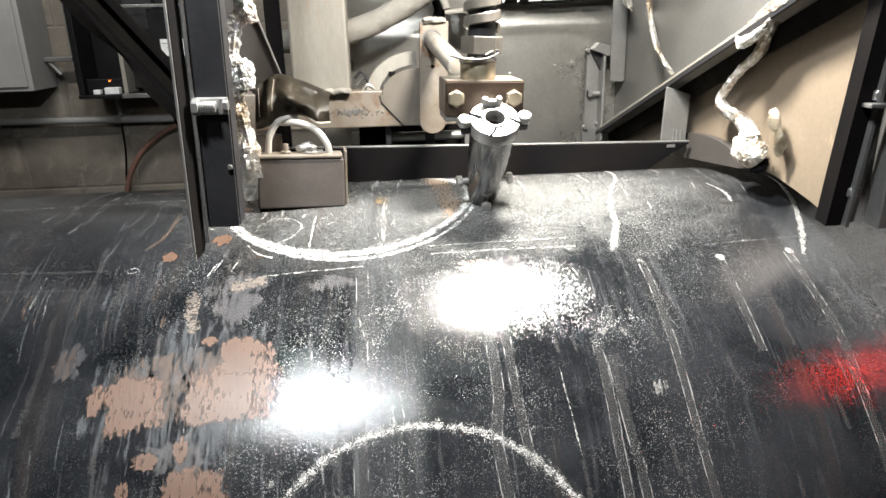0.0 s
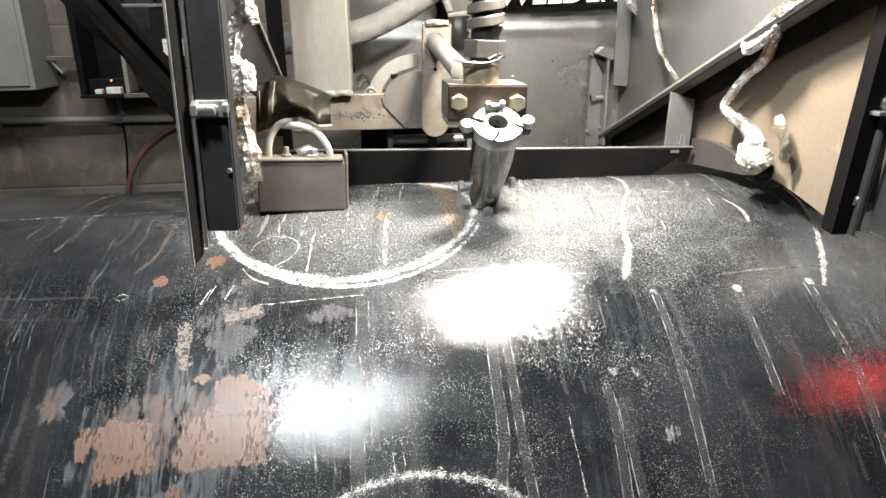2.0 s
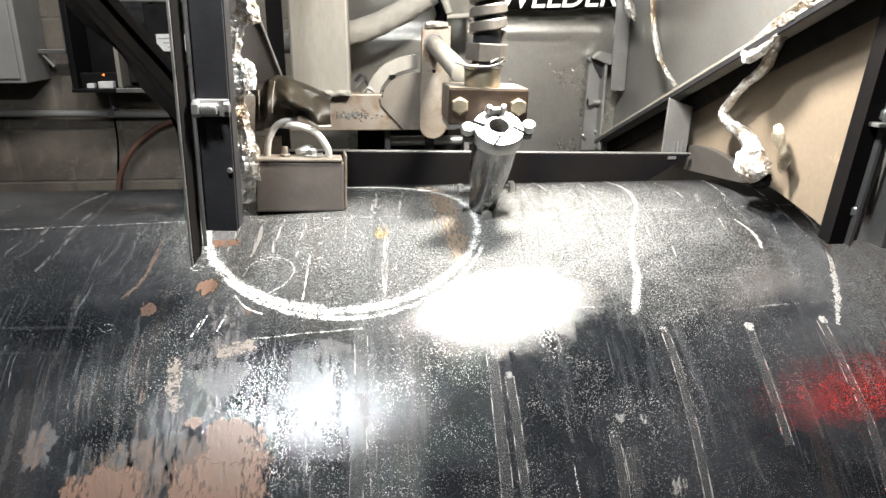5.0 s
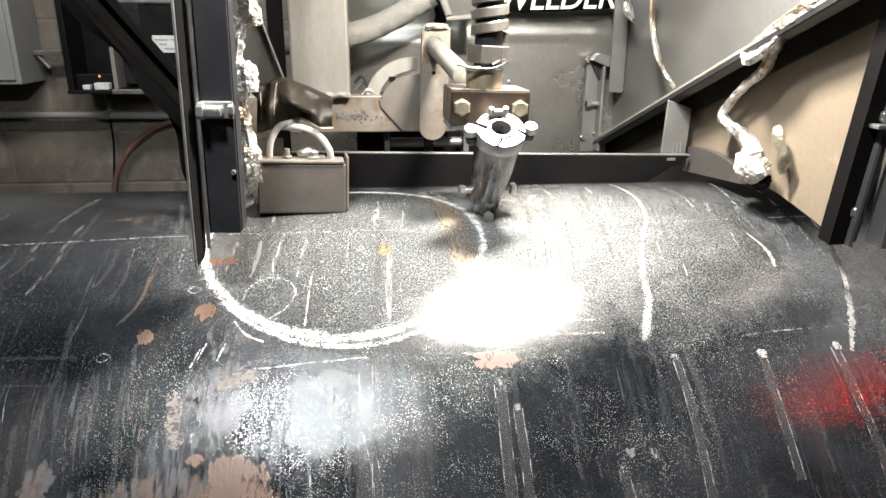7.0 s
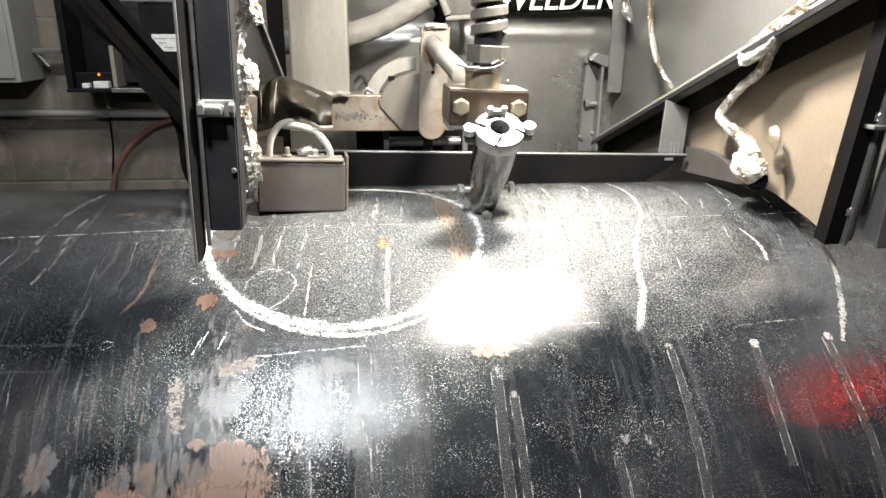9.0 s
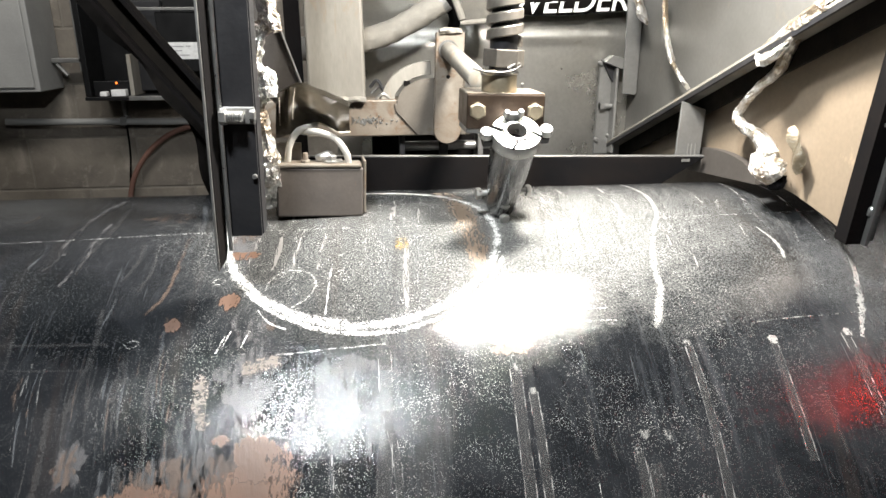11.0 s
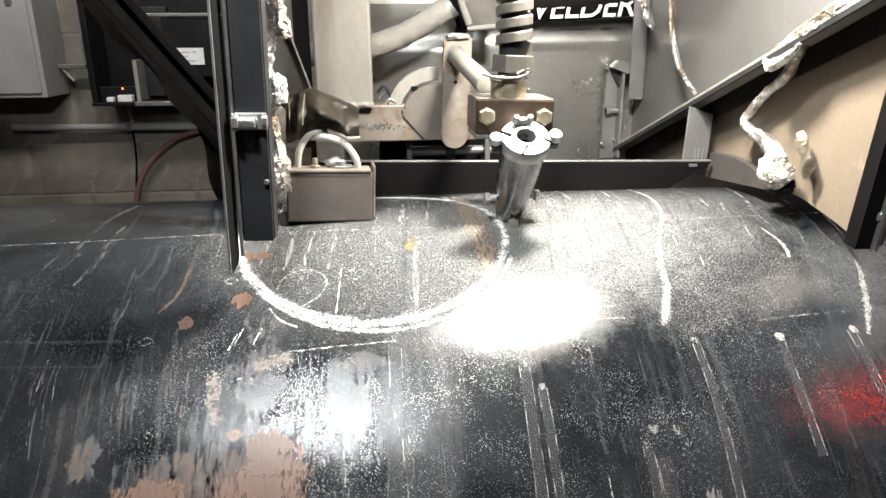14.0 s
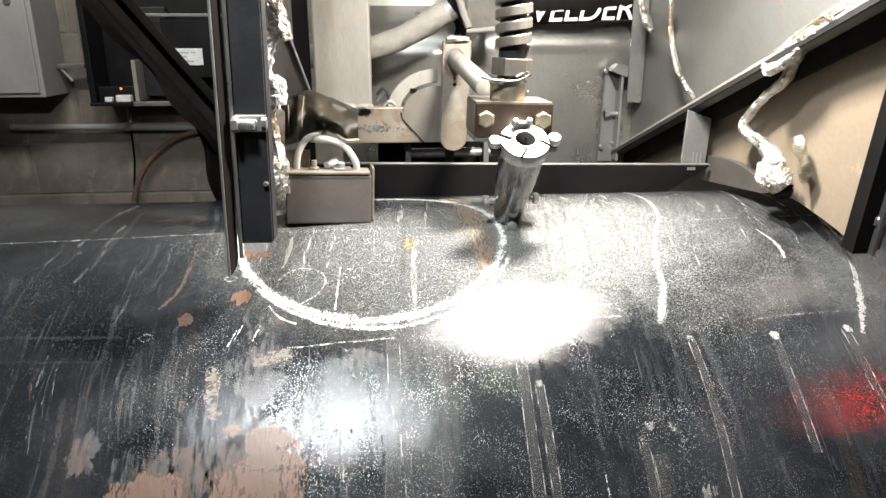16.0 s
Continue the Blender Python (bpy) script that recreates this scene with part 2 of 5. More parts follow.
STEEL = worn("dull grey steel", (0.30, 0.30, 0.29), (0.22, 0.22, 0.215), 0.7, (0.32, 0.5), 9, (0.30, 0.22, 0.15), (0.62, 0.8))
BRIGHT = worn("bright machined steel", (0.47, 0.47, 0.455), (0.34, 0.335, 0.32), 0.8, (0.25, 0.42), 30, (0.25, 0.2, 0.15), (0.62, 0.8), 500)
DARK_STEEL = worn("dark hot rolled steel", (0.020, 0.021, 0.024), (0.034, 0.033, 0.034), 0.3, (0.33, 0.5), 12, (0.12, 0.075, 0.05), (0.66, 0.8))
BLACK = quiet(worn("matt black paint", (0.003, 0.003, 0.0035), (0.007, 0.0055, 0.005), 0, (0.7, 0.85), 10), 0.08)
TAN = worn("tan painted sheet", (0.215, 0.172, 0.125), (0.185, 0.147, 0.107), 0.1, (0.34, 0.5), 5, (0.42, 0.33, 0.22), (0.64, 0.8), 180, 0.06)
SHEET = worn("galvanised grey sheet", (0.66, 0.65, 0.61), (0.56, 0.55, 0.515), 0.82, (0.25, 0.36), 5, (0.33, 0.26, 0.19), (0.64, 0.8), 160, 0.05)
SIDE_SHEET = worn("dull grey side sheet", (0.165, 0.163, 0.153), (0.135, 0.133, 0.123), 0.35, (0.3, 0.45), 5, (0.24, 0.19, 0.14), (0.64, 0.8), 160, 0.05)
PAINTED = worn("pale dusty steel paint", (0.28, 0.265, 0.23), (0.20, 0.185, 0.16), 0.1, (0.4, 0.6), 14, (0.24, 0.165, 0.10), (0.58, 0.74), 260, 0.2, (1, 1, 0.3))
RUSTY = worn("pale rusty steel", (0.25, 0.225, 0.19), (0.17, 0.135, 0.10), 0.3, (0.38, 0.6), 16, (0.13, 0.072, 0.036), (0.52, 0.70), 340, 0.25)
BROWN_BLOCK = worn("brown burnt steel", (0.045, 0.032, 0.024), (0.085, 0.060, 0.043), 0.55, (0.28, 0.45), 20, (0.03, 0.022, 0.02), (0.6, 0.75))
GUSSET = worn("grey brown gusset steel", (0.085, 0.077, 0.070), (0.065, 0.058, 0.053), 0.3, (0.4, 0.6), 10)
SHOE = worn("brown grey shoe steel", (0.135, 0.115, 0.100), (0.10, 0.088, 0.080), 0.3, (0.45, 0.65), 18, (0.20, 0.10, 0.06), (0.66, 0.8), 320)
# Near-black for the brace's web and for shade painted below the angle bar.
WEB_AND_SHADE = quiet(worn("brown black web and flange shade", (0.006, 0.0052, 0.0045), (0.014, 0.011, 0.008), 0, (0.6, 0.8), 16, (0.035, 0.022, 0.013), (0.62, 0.8), 300, 0.2), 0.1)
BRASS = worn("yellow zinc plate", (0.46, 0.40, 0.29), (0.36, 0.315, 0.23), 0.75, (0.3, 0.45), 40)
QUADRANT = worn("grey brown plate", (0.165, 0.148, 0.125), (0.125, 0.108, 0.088), 0.3, (0.4, 0.6), 12, (0.12, 0.095, 0.06), (0.6, 0.78), 320, 0.15)
FOIL = foil()
SCORCHED = worn("scorched foil", (0.42, 0.38, 0.30), (0.24, 0.19, 0.12), 0.7, (0.3, 0.5), 40, (0.6, 0.58, 0.53), (0.55, 0.7), 200, 0.6)
LEATHER = worn("dark scorched leather", (0.030, 0.024, 0.015), (0.075, 0.060, 0.040), 0, (0.38, 0.55), 18, (0.16, 0.13, 0.10), (0.62, 0.8), 380, 0.4)
THREAD = plain("pale thread", (0.5, 0.45, 0.36), 0, 0.8)
CABLE = worn("grey cable jacket", (0.50, 0.48, 0.44), (0.40, 0.38, 0.34), 0, (0.5, 0.7), 40)
CLOTH = worn("dusty grey cloth", (0.24, 0.225, 0.195), (0.17, 0.16, 0.14), 0, (0.75, 0.9), 25, None, (0.6, 0.8), 500, 0.5)
BLACK_CLOTH = quiet(worn("black cloth", (0.006, 0.0055, 0.005), (0.014, 0.012, 0.011), 0, (0.8, 0.95), 25, None, (0.6, 0.8), 600, 0.5), 0.1)
WHITE_INK = plain("white print", (0.8, 0.8, 0.78), 0, 0.6)
GREY_CASE = worn("grey enamel case", (0.30, 0.30, 0.29), (0.24, 0.24, 0.235), 0, (0.4, 0.55), 4, None, (0.6, 0.8), 200, 0.03)
DARK_CASE = quiet(worn("dark grey enamel", (0.008, 0.0082, 0.009), (0.005, 0.0052, 0.0055), 0, (0.35, 0.5), 6), 0.25)
PAPER = plain("white paper label", (0.75, 0.76, 0.76), 0, 0.6)
INK = plain("grey ink", (0.38, 0.38, 0.40), 0, 0.7)
BLOCK = worn("stained concrete block", (0.22, 0.195, 0.16), (0.12, 0.105, 0.09), 0, (0.75, 0.9), 4, (0.30, 0.27, 0.23), (0.55, 0.75), 120, 0.4)
MORTAR = worn("pale mortar", (0.21, 0.19, 0.16), (0.16, 0.145, 0.125), 0, (0.8, 0.95), 12)
FLOOR = worn("dark concrete floor", (0.10, 0.095, 0.09), (0.07, 0.067, 0.064), 0, (0.6, 0.85), 3)
PLASTER = worn("dull wall paint", (0.22, 0.21, 0.20), (0.17, 0.165, 0.155), 0, (0.7, 0.9), 3)
RED_HOSE = plain("faded red hose", (0.16, 0.082, 0.062), 0, 0.7)
LED = plain("orange indicator", (0.9, 0.25, 0.05), 0, 0.4, (1.0, 0.18, 0.02, 1), 2.5)
RED_LENS = plain("red lamp lens", (0.7, 0.02, 0.01), 0, 0.3, (1.0, 0.025, 0.012, 1), 125)


# ---- mesh helpers ----
def part(name, bm, material, parent=None, label="", smooth=False):
    me = bpy.data.meshes.new(name)
    bm.normal_update()
    bm.to_mesh(me)
    bm.free()
    me.materials.append(material)
    if smooth:
        me.shade_smooth()
        me.set_sharp_from_angle(angle=radians(38))
    ob = new(name, me)
    ob.parent = parent
    if label:
        ob["label"] = label
    return ob


def thing(name, label, category, m=None, group="", kind=""):
    ob = new(name)
    ob.empty_display_size = 0.02
    ob.matrix_basis = m or Matrix()
    return tagged(ob, label, category, group, kind)


def box(x0, x1, y0, y1, z0, z1, bevel=0.0, bm=None, m=None):
    bm = bm or bmesh.new()
    mat = Matrix.LocRotScale(((x0 + x1) / 2, (y0 + y1) / 2, (z0 + z1) / 2), None, (x1 - x0, y1 - y0, z1 - z0))
    made = bmesh.ops.create_cube(bm, size=1, matrix=(m or Matrix()) @ mat)["verts"]
    if bevel:
        edges = list({e for v in made for e in v.link_edges})
        bmesh.ops.bevel(bm, geom=edges, offset=bevel, segments=2, profile=0.5, affect="EDGES")
    return bm


def along(p, q):
    """A pose at p whose z axis runs to q, and the length."""
    d = Vector(q) - Vector(p)
    return Matrix.Translation(p) @ d.to_track_quat("Z", "Y").to_matrix().to_4x4(), d.length


def rod(p, q, r0, r1=None, seg=24, bevel=0.0, bm=None):
    bm = bm or bmesh.new()
    m, n = along(p, q)
    made = bmesh.ops.create_cone(bm, cap_ends=True, segments=seg, radius1=r0, radius2=r1 if r1 is not None else r0, depth=n,
                                 matrix=m @ Matrix.Translation((0, 0, n / 2)))["verts"]
    if bevel:
        ends = list({e for v in made for e in v.link_edges if any(len(f.verts) > 4 for f in e.link_faces)})
        bmesh.ops.bevel(bm, geom=ends, offset=bevel, segments=2, profile=0.5, affect="EDGES")
    return bm


def smooth_line(points, n):
    """n + 1 points on a Catmull-Rom curve through the points."""
    p = [Vector(a) for a in points]
    p = [p[0] * 2 - p[1]] + p + [p[-1] * 2 - p[-2]]
    out = []
    for i in range(n + 1):
        u = i / n * (len(p) - 3)
        k = min(int(u), len(p) - 4)
        t, (a, b, c, d) = u - k, p[k:k + 4]
        out.append(0.5 * ((2 * b) + (c - a) * t + (2 * a - 5 * b + 4 * c - d) * t * t + (3 * b - a - 3 * c + d) * t ** 3))
    return out


def hose(points, r, n=40, seg=12, crumple=0.0, seed=0, bm=None, flat=1.0):
    """A tube along a smooth line; r: one radius or one for each given point; crumple: folds in metres."""
    bm = bm or bmesh.new()
    line = smooth_line(points, n)
    radii = [r] * (n + 1) if isinstance(r, (int, float)) else np.interp(np.linspace(0, len(r) - 1, n + 1), range(len(r)), r)
    rings, side = [], None
    rnd = random.Random(seed)
    for i, c in enumerate(line):
        d = (line[min(i + 1, n)] - line[max(i - 1, 0)]).normalized()
        side = (side - d * side.dot(d)).normalized() if side else d.orthogonal().normalized()
        up = d.cross(side)
        ring = []
        for j in range(seg):
            a = 2 * math.pi * j / seg
            rr = radii[i]
            if crumple:
                q = c * 38 + Vector((math.cos(a), math.sin(a), seed)) * 1.9
                rr += crumple * (1.7 * (1 - 2 * abs(noise.noise(q))) - 0.8 + 0.9 * (1 - 2 * abs(noise.noise(q * 3.1))) - 0.4 + 0.12 * rnd.uniform(-1, 1))
            ring.append(bm.verts.new(c + (side * math.cos(a) + up * math.sin(a) * flat) * rr))
        rings.append(ring)
    for a, b in zip(rings, rings[1:]):
        for j in range(seg):
            bm.faces.new((a[j], a[(j + 1) % seg], b[(j + 1) % seg], b[j]))
    bm.faces.new(rings[0][::-1]), bm.faces.new(rings[-1])
    return bm


def sheet(f, nu, nv, thick):
    """A curved sheet f(u, v), u and v from 0 to 1, with thickness."""
    bm = bmesh.new()
    g = [[bm.verts.new(f(i / nu, j / nv)) for j in range(nv + 1)] for i in range(nu + 1)]
    for i in range(nu):
        for j in range(nv):
            bm.faces.new((g[i][j], g[i + 1][j], g[i + 1][j + 1], g[i][j + 1]))
    bmesh.ops.solidify(bm, geom=bm.faces[:], thickness=thick)
    return bm


def prism(outline, axis, a, b, bevel=0.0):
    """A plate: an outline of (p, q) pushed along x, y or z from a to b."""
    def at(p, q, w):
        return {"x": (w, p, q), "y": (p, w, q), "z": (p, q, w)}[axis]
    bm = bmesh.new()
    lo, hi = [bm.verts.new(at(p, q, a)) for p, q in outline], [bm.verts.new(at(p, q, b)) for p, q in outline]
    n = len(outline)
    bm.faces.new(lo), bm.faces.new(hi[::-1])
    for i in range(n):
        bm.faces.new((lo[i], hi[i], hi[(i + 1) % n], lo[(i + 1) % n]))
    bmesh.ops.recalc_face_normals(bm, faces=bm.faces[:])
    if bevel:
        bmesh.ops.bevel(bm, geom=bm.edges[:], offset=bevel, segments=1, affect="EDGES")
    return bm


def hexagon(p, q, r, bevel=0.0008, bm=None):
    return rod(p, q, r, seg=6, bevel=bevel, bm=bm)


def bolt(name, p, q, r, h, material, parent, washer=0.0, shank=0.0):
    """A hexagon bolt at p, its head towards q; washer: radius."""
    d = (Vector(q) - Vector(p)).normalized()
    p = Vector(p)
    bm = bmesh.new()
    if washer:
        rod(p, p + d * 0.0015, washer, seg=24, bm=bm)
        p = p + d * 0.0015
    hexagon(p, p + d * h, r, 0.0009, bm)
    rod(p + d * h, p + d * (h + 0.0008), r * 0.8, r * 0.72, 24, bm=bm)
    if shank:
        rod(p - d * shank, p, r * 0.55, seg=14, bm=bm)
    return part(name, bm, material, parent)


# ---- room ----
def room():
    tagged(part("floor", box(-4, 4, -4, 2.2, -0.1, 0), FLOOR), "dark stained concrete workshop floor", "floor", kind="structure")
    tagged(part("ceiling", box(-4, 4, -4, 2.2, 2.78, 2.88), PLASTER), "dull painted workshop ceiling", "ceiling", kind="structure")
    tagged(part("wall_west", box(-4.1, -4, -4, 2.2, 0, 2.78), PLASTER), "dull painted workshop wall", "wall", kind="structure")
    tagged(part("wall_east", box(4, 4.1, -4, 2.2, 0, 2.78), PLASTER), "dull painted workshop wall", "wall", kind="structure")
    tagged(part("wall_south", box(-4, 4, -4.1, -4, 0, 2.78), PLASTER), "dull painted workshop wall", "wall", kind="structure")
    wall = tagged(part("wall_north", box(-4, 4, 1.889, 2.1, 0, 2.78), MORTAR), "stained concrete block wall with pale joints", "wall", kind="structure")
    me = None
    for row in range(9):
        for col in range(7):
            x = -2.22 + 0.4 * col + (0.2 if row % 2 else 0)
            z = 0.51 + 0.2 * row
            if me is None:
                first = part("block", box(-0.1965, 0.1965, -0.012, 0.012, -0.0965, 0.0965, 0.003), BLOCK)
                me = first.data
                ob = first
            else:
                ob = new("block", me)
            ob.parent = wall
            ob.location = (x, 1.898 + random.uniform(-0.001, 0.001), z + 0.1)


# ---- drum ----
def on_drum(x, deg, lift=0.0):
    a = radians(deg)
    return Vector((x, -(R + lift) * math.sin(a), (R + lift) * math.cos(a)))


def uv_of(bm, coords):
    layer = bm.loops.layers.uv.new("UVMap")
    for f in bm.faces:
        for l in f.loops:
            l[layer].uv = coords[l.vert]


def ribbon(name, points, width, material, parent, lift=0.0004, n=None, ragged=0.25, seed=0, label="", closed=False):
    """A stroke on the drum through (x, degrees) points; width in metres, one or one for each point."""
    pts = smooth_line([(x, R * radians(d), 0) for x, d in points], n or 14 * (len(points) - 1))
    k = len(pts)
    wid = [width] * k if isinstance(width, (int, float)) else np.interp(np.linspace(0, len(width) - 1, k), range(len(width)), width)
    bm, co, rows = bmesh.new(), {}, []
    cover = bm.verts.layers.float.new("cover")
    for i, p in enumerate(pts):
        d = (pts[min(i + 1, k - 1)] - pts[max(i - 1, 0)]).normalized()
        s = Vector((-d.y, d.x, 0))
        row = []
        for j in range(5):
            w = (j / 4 - 0.5) * wid[i]
            if j in (0, 4):
                w *= 1 + ragged * (noise.noise((p.x * 90 + seed * 7.3, p.y * 90, j)) + noise.noise((p.x * 310, p.y * 310, j + seed)))
            q = p + s * w
            v = bm.verts.new(on_drum(q.x, math.degrees(q.y / R), lift))
            co[v] = (q.x, q.y)
            v[cover] = (0.0, 0.8, 1.0, 0.8, 0.0)[j]
            row.append(v)
        rows.append(row)
    for a, b in zip(rows, rows[1:]):
        for j in range(4):
            bm.faces.new((a[j], a[j + 1], b[j + 1], b[j]))
    uv_of(bm, co)
    return part(name, bm, material, parent, label, True)


def blotch(name, x, deg, rx, rv, material, parent, seed=0, lift=0.0004, ragged=0.35, label="", square=2.0):
    """A ragged patch on the drum; rx along the axis, rv round it, in metres; square: 2 round, 4 boxy."""
    bm, co = bmesh.new(), {}
    rings, seg, steps = [], 56, 5
    cover = bm.verts.layers.float.new("cover")
    mid = bm.verts.new(on_drum(x, deg, lift))
    mid[cover] = 1.0
    co[mid] = (x, R * radians(deg))
    for s in range(1, steps + 1):
        ring = []
        for j in range(seg):
            a = 2 * math.pi * j / seg
            c, q = math.cos(a), math.sin(a)
            k = (abs(c) ** square + abs(q) ** square) ** (-1 / square)
            k *= s / steps * (1 + ragged * (noise.fractal((c * 1.6 + seed * 5.1, q * 1.6, seed * 3.7), 0.6, 2.2, 5)))
            px, pv = x + rx * c * k, R * radians(deg) + rv * q * k
            v = bm.verts.new(on_drum(px, math.degrees(pv / R), lift))
            co[v] = (px, pv)
            v[cover] = 1 - (s / steps) ** 8
            ring.append(v)
        rings.append(ring)
    for j in range(seg):
        bm.faces.new((mid, rings[0][j], rings[0][(j + 1) % seg]))
        for a, b in zip(rings, rings[1:]):
            bm.faces.new((a[j], b[j], b[(j + 1) % seg], a[(j + 1) % seg]))
    uv_of(bm, co)
    return part(name, bm, material, parent, label, True)


def build_drum():
    d = thing("steel_drum", "large black steel drum with chalk circles, drips and rust patches", "drum", pose(0, 0, AXIS))
    bm, co = bmesh.new(), {}
    seg, xs = 360, [-1.75, -1.2, -0.8, -0.4, 0.0, 0.3, 0.6, 0.988, 1.0]
    layer = bm.loops.layers.uv.new("UVMap")
    rings = []
    for i, x in enumerate(xs):
        lift = -0.004 if i in (0, len(xs) - 1) else 0
        rings.append([bm.verts.new(on_drum(x, j * 360 / seg - 180, lift)) for j in range(seg)])
    for i in range(len(xs) - 1):
        for j in range(seg):
            k = (j + 1) % seg
            f = bm.faces.new((rings[i][j], rings[i + 1][j], rings[i + 1][k], rings[i][k]))
            for l, (ii, jj) in zip(f.loops, ((i, j), (i + 1, j), (i + 1, j + 1), (i, j + 1))):
                l[layer].uv = (xs[ii], R * radians(jj * 360 / seg - 180))
    bm.faces.new(rings[0]), bm.faces.new(rings[-1][::-1])
    part("shell", bm, DRUM, d, smooth=True)

    def circle(name, cx, cd, r, w, mat, a0=0, a1=360, seed=0, lift=0.0006):
        k = 24
        pts = [(cx + r * math.cos(radians(a0 + (a1 - a0) * i / k)), cd + math.degrees(r * math.sin(radians(a0 + (a1 - a0) * i / k)) / R)) for i in range(k + 1)]
        ribbon(name, pts, w, mat, d, lift, 200, 0.5, seed)

    def drip(points, width, n=80, seed=0):
        """A run of thin paint: clear body between two pale raised edges."""
        ribbon("paint_drip", points, width, DRIP, d, 0.0004, n, 0.25, seed)
        w = width / 2
        for q in (-1, 1):
            ribbon("drip_edge", [(x + q * w * 0.92, a) for x, a in points], 0.0016, DRIP_EDGE, d, 0.0006, n, 0.5, seed + q)

    # chalk
    circle("chalk_circle", -0.108, 2.3, 0.147, 0.018, CHALK, seed=1)
    circle("chalk_circle", -0.104, 2.9, 0.151, 0.010, CHALK, 20, 200, seed=2, lift=0.0005)
    circle("chalk_circle", -0.112, 1.7, 0.146, 0.006, CHALK_THIN, 95, 300, seed=4, lift=0.0007)
    circle("chalk_dust", -0.108, 2.3, 0.147, 0.036, CHALK_DUST, seed=7, lift=0.00045)
    circle("chalk_dust", -0.046, 59.8, 0.150, 0.024, CHALK_DUST, seed=8, lift=0.00045)
    circle("chalk_circle", -0.046, 59.8, 0.150, 0.011, CHALK_THIN, seed=3)
    ribbon("chalk_loop", [(-0.206, 13.6), (-0.201, 11.7), (-0.186, 10.3), (-0.168, 10.6), (-0.158, 12.0), (-0.158, 13.6), (-0.168, 15.4), (-0.186, 17.0)], 0.0040, CHALK_THIN, d, 0.0005, 60)
    ribbon("chalk_loop", [(-0.21, 16.6), (-0.198, 18.4), (-0.182, 19.4)], 0.0036, CHALK, d, 0.0005, 40)
    ribbon("chalk_line", [(-0.142, 9.3), (-0.146, 17.5)], 0.0036, CHALK, d, 0.0005, 30)
    ribbon("chalk_line", [(-0.106, 1.2), (-0.108, 7.2)], 0.0018, CHALK_THIN, d, 0.0005, 30)
    ribbon("chalk_line", [(-0.106, 1.2), (-0.084, 6.8)], 0.0018, CHALK_THIN, d, 0.0005, 30)
    ribbon("chalk_line", [(-0.80, 3.4), (-0.455, 2.2), (-0.278, 1.15), (-0.10, 1.0), (0.136, 1.0), (0.406, 0.2), (0.45, 0.1)], 0.0019, CHALK_THIN, d, 0.0005, 160)
    ribbon("chalk_line", [(-0.189, 22.6), (-0.144, 22.2), (-0.09, 21.8)], 0.0035, CHALK_THIN, d, 0.0005, 60)
    ribbon("chalk_line", [(-0.02, 20.2), (0.06, 20.0), (0.135, 20.1)], 0.0040, CHALK_THIN, d, 0.0005, 60)
    ribbon("chalk_line", [(-0.02, 18.6), (0.06, 18.4), (0.135, 18.3)], 0.003, CHALK_THIN, d, 0.0005, 60)
    ribbon("chalk_line", [(0.171, 21.2), (0.25, 21.4), (0.30, 20.9), (0.36, 20.6), (0.42, 20.2)], [0.002, 0.003, 0.0035, 0.0025, 0.001], DRIP_DRY, d, 0.0005, 60)
    ribbon("chalk_smear", [(-0.226, -2.6), (-0.212, 0.0), (-0.196, 2.4)], [0.008, 0.009, 0.005], CHALK_DUST, d, 0.0006, 40)
    blotch("chalk_smear", -0.228, -10.5, 0.014, 0.02, CHALK, d, 51, 0.0006, 0.4)
    ribbon("scuff_line", [(-0.52, 19.2), (-0.408, 20.0), (-0.34, 20.3)], 0.004, DRIP_FAINT, d, 0.0005, 40)
    ribbon("scuff_line", [(-0.52, 22.4), (-0.40, 23.1), (-0.35, 23.4)], 0.003, DRIP_FAINT, d, 0.0005, 40)
    for x, a in ((-0.232, 20.5), (-0.237, 21.2), (-0.215, 20.6)):
        ribbon("chalk_tick", [(x, a - 1.2), (x - 0.006, a + 0.9)], 0.003, CHALK, d, 0.0005, 16)
    for x, a in ((-0.253, 11.8), (-0.319, 20.5)):
        ribbon("chalk_ring", [(x - 0.006, a), (x, a - 0.5), (x + 0.007, a - 0.1), (x, a + 0.5), (x - 0.006, a)], 0.0022, CHALK_THIN, d, 0.0006, 40)
    # white and grey drips
    ribbon("paint_drip", [(0.247, -18), (0.249, -8), (0.237, -0.4), (0.227, 1.9), (0.208, 7), (0.196, 11.5), (0.190, 15.6), (0.174, 20.6)], [0.002, 0.007, 0.007, 0.007, 0.0075, 0.0105, 0.0105, 0.012], DRIP_WHITE, d, ragged=0.4, n=110)
    ribbon("drip_edge", [(0.225, 2.5), (0.205, 7), (0.193, 11.5), (0.186, 15.6), (0.170, 20.4)], 0.002, DRIP_DRY, d, 0.0007, 80)
    ribbon("paint_drip", [(0.434, 1), (0.428, 6.2), (0.412, 13), (0.39, 19.3), (0.372, 23.8)], [0.004, 0.007, 0.008, 0.009, 0.006], DRIP_WHITE, d, ragged=0.5, n=90)
    drip([(0.280, 23.8), (0.279, 27.1), (0.278, 30.8), (0.279, 37)], 0.0085, seed=31)
    drip([(0.356, 23.2), (0.357, 29.5), (0.360, 34.8), (0.358, 42.6), (0.358, 52)], 0.0085, 110, 33)
    ribbon("paint_drip", [(0.340, 4), (0.347, 8.0), (0.343, 11.1)], [0.002, 0.006, 0.006], DRIP_WHITE, d, ragged=0.5)
    drip([(0.027, 25.6), (0.026, 34.4), (0.026, 39.8), (0.020, 44.4), (0.026, 52)], 0.0105, 100, 35)
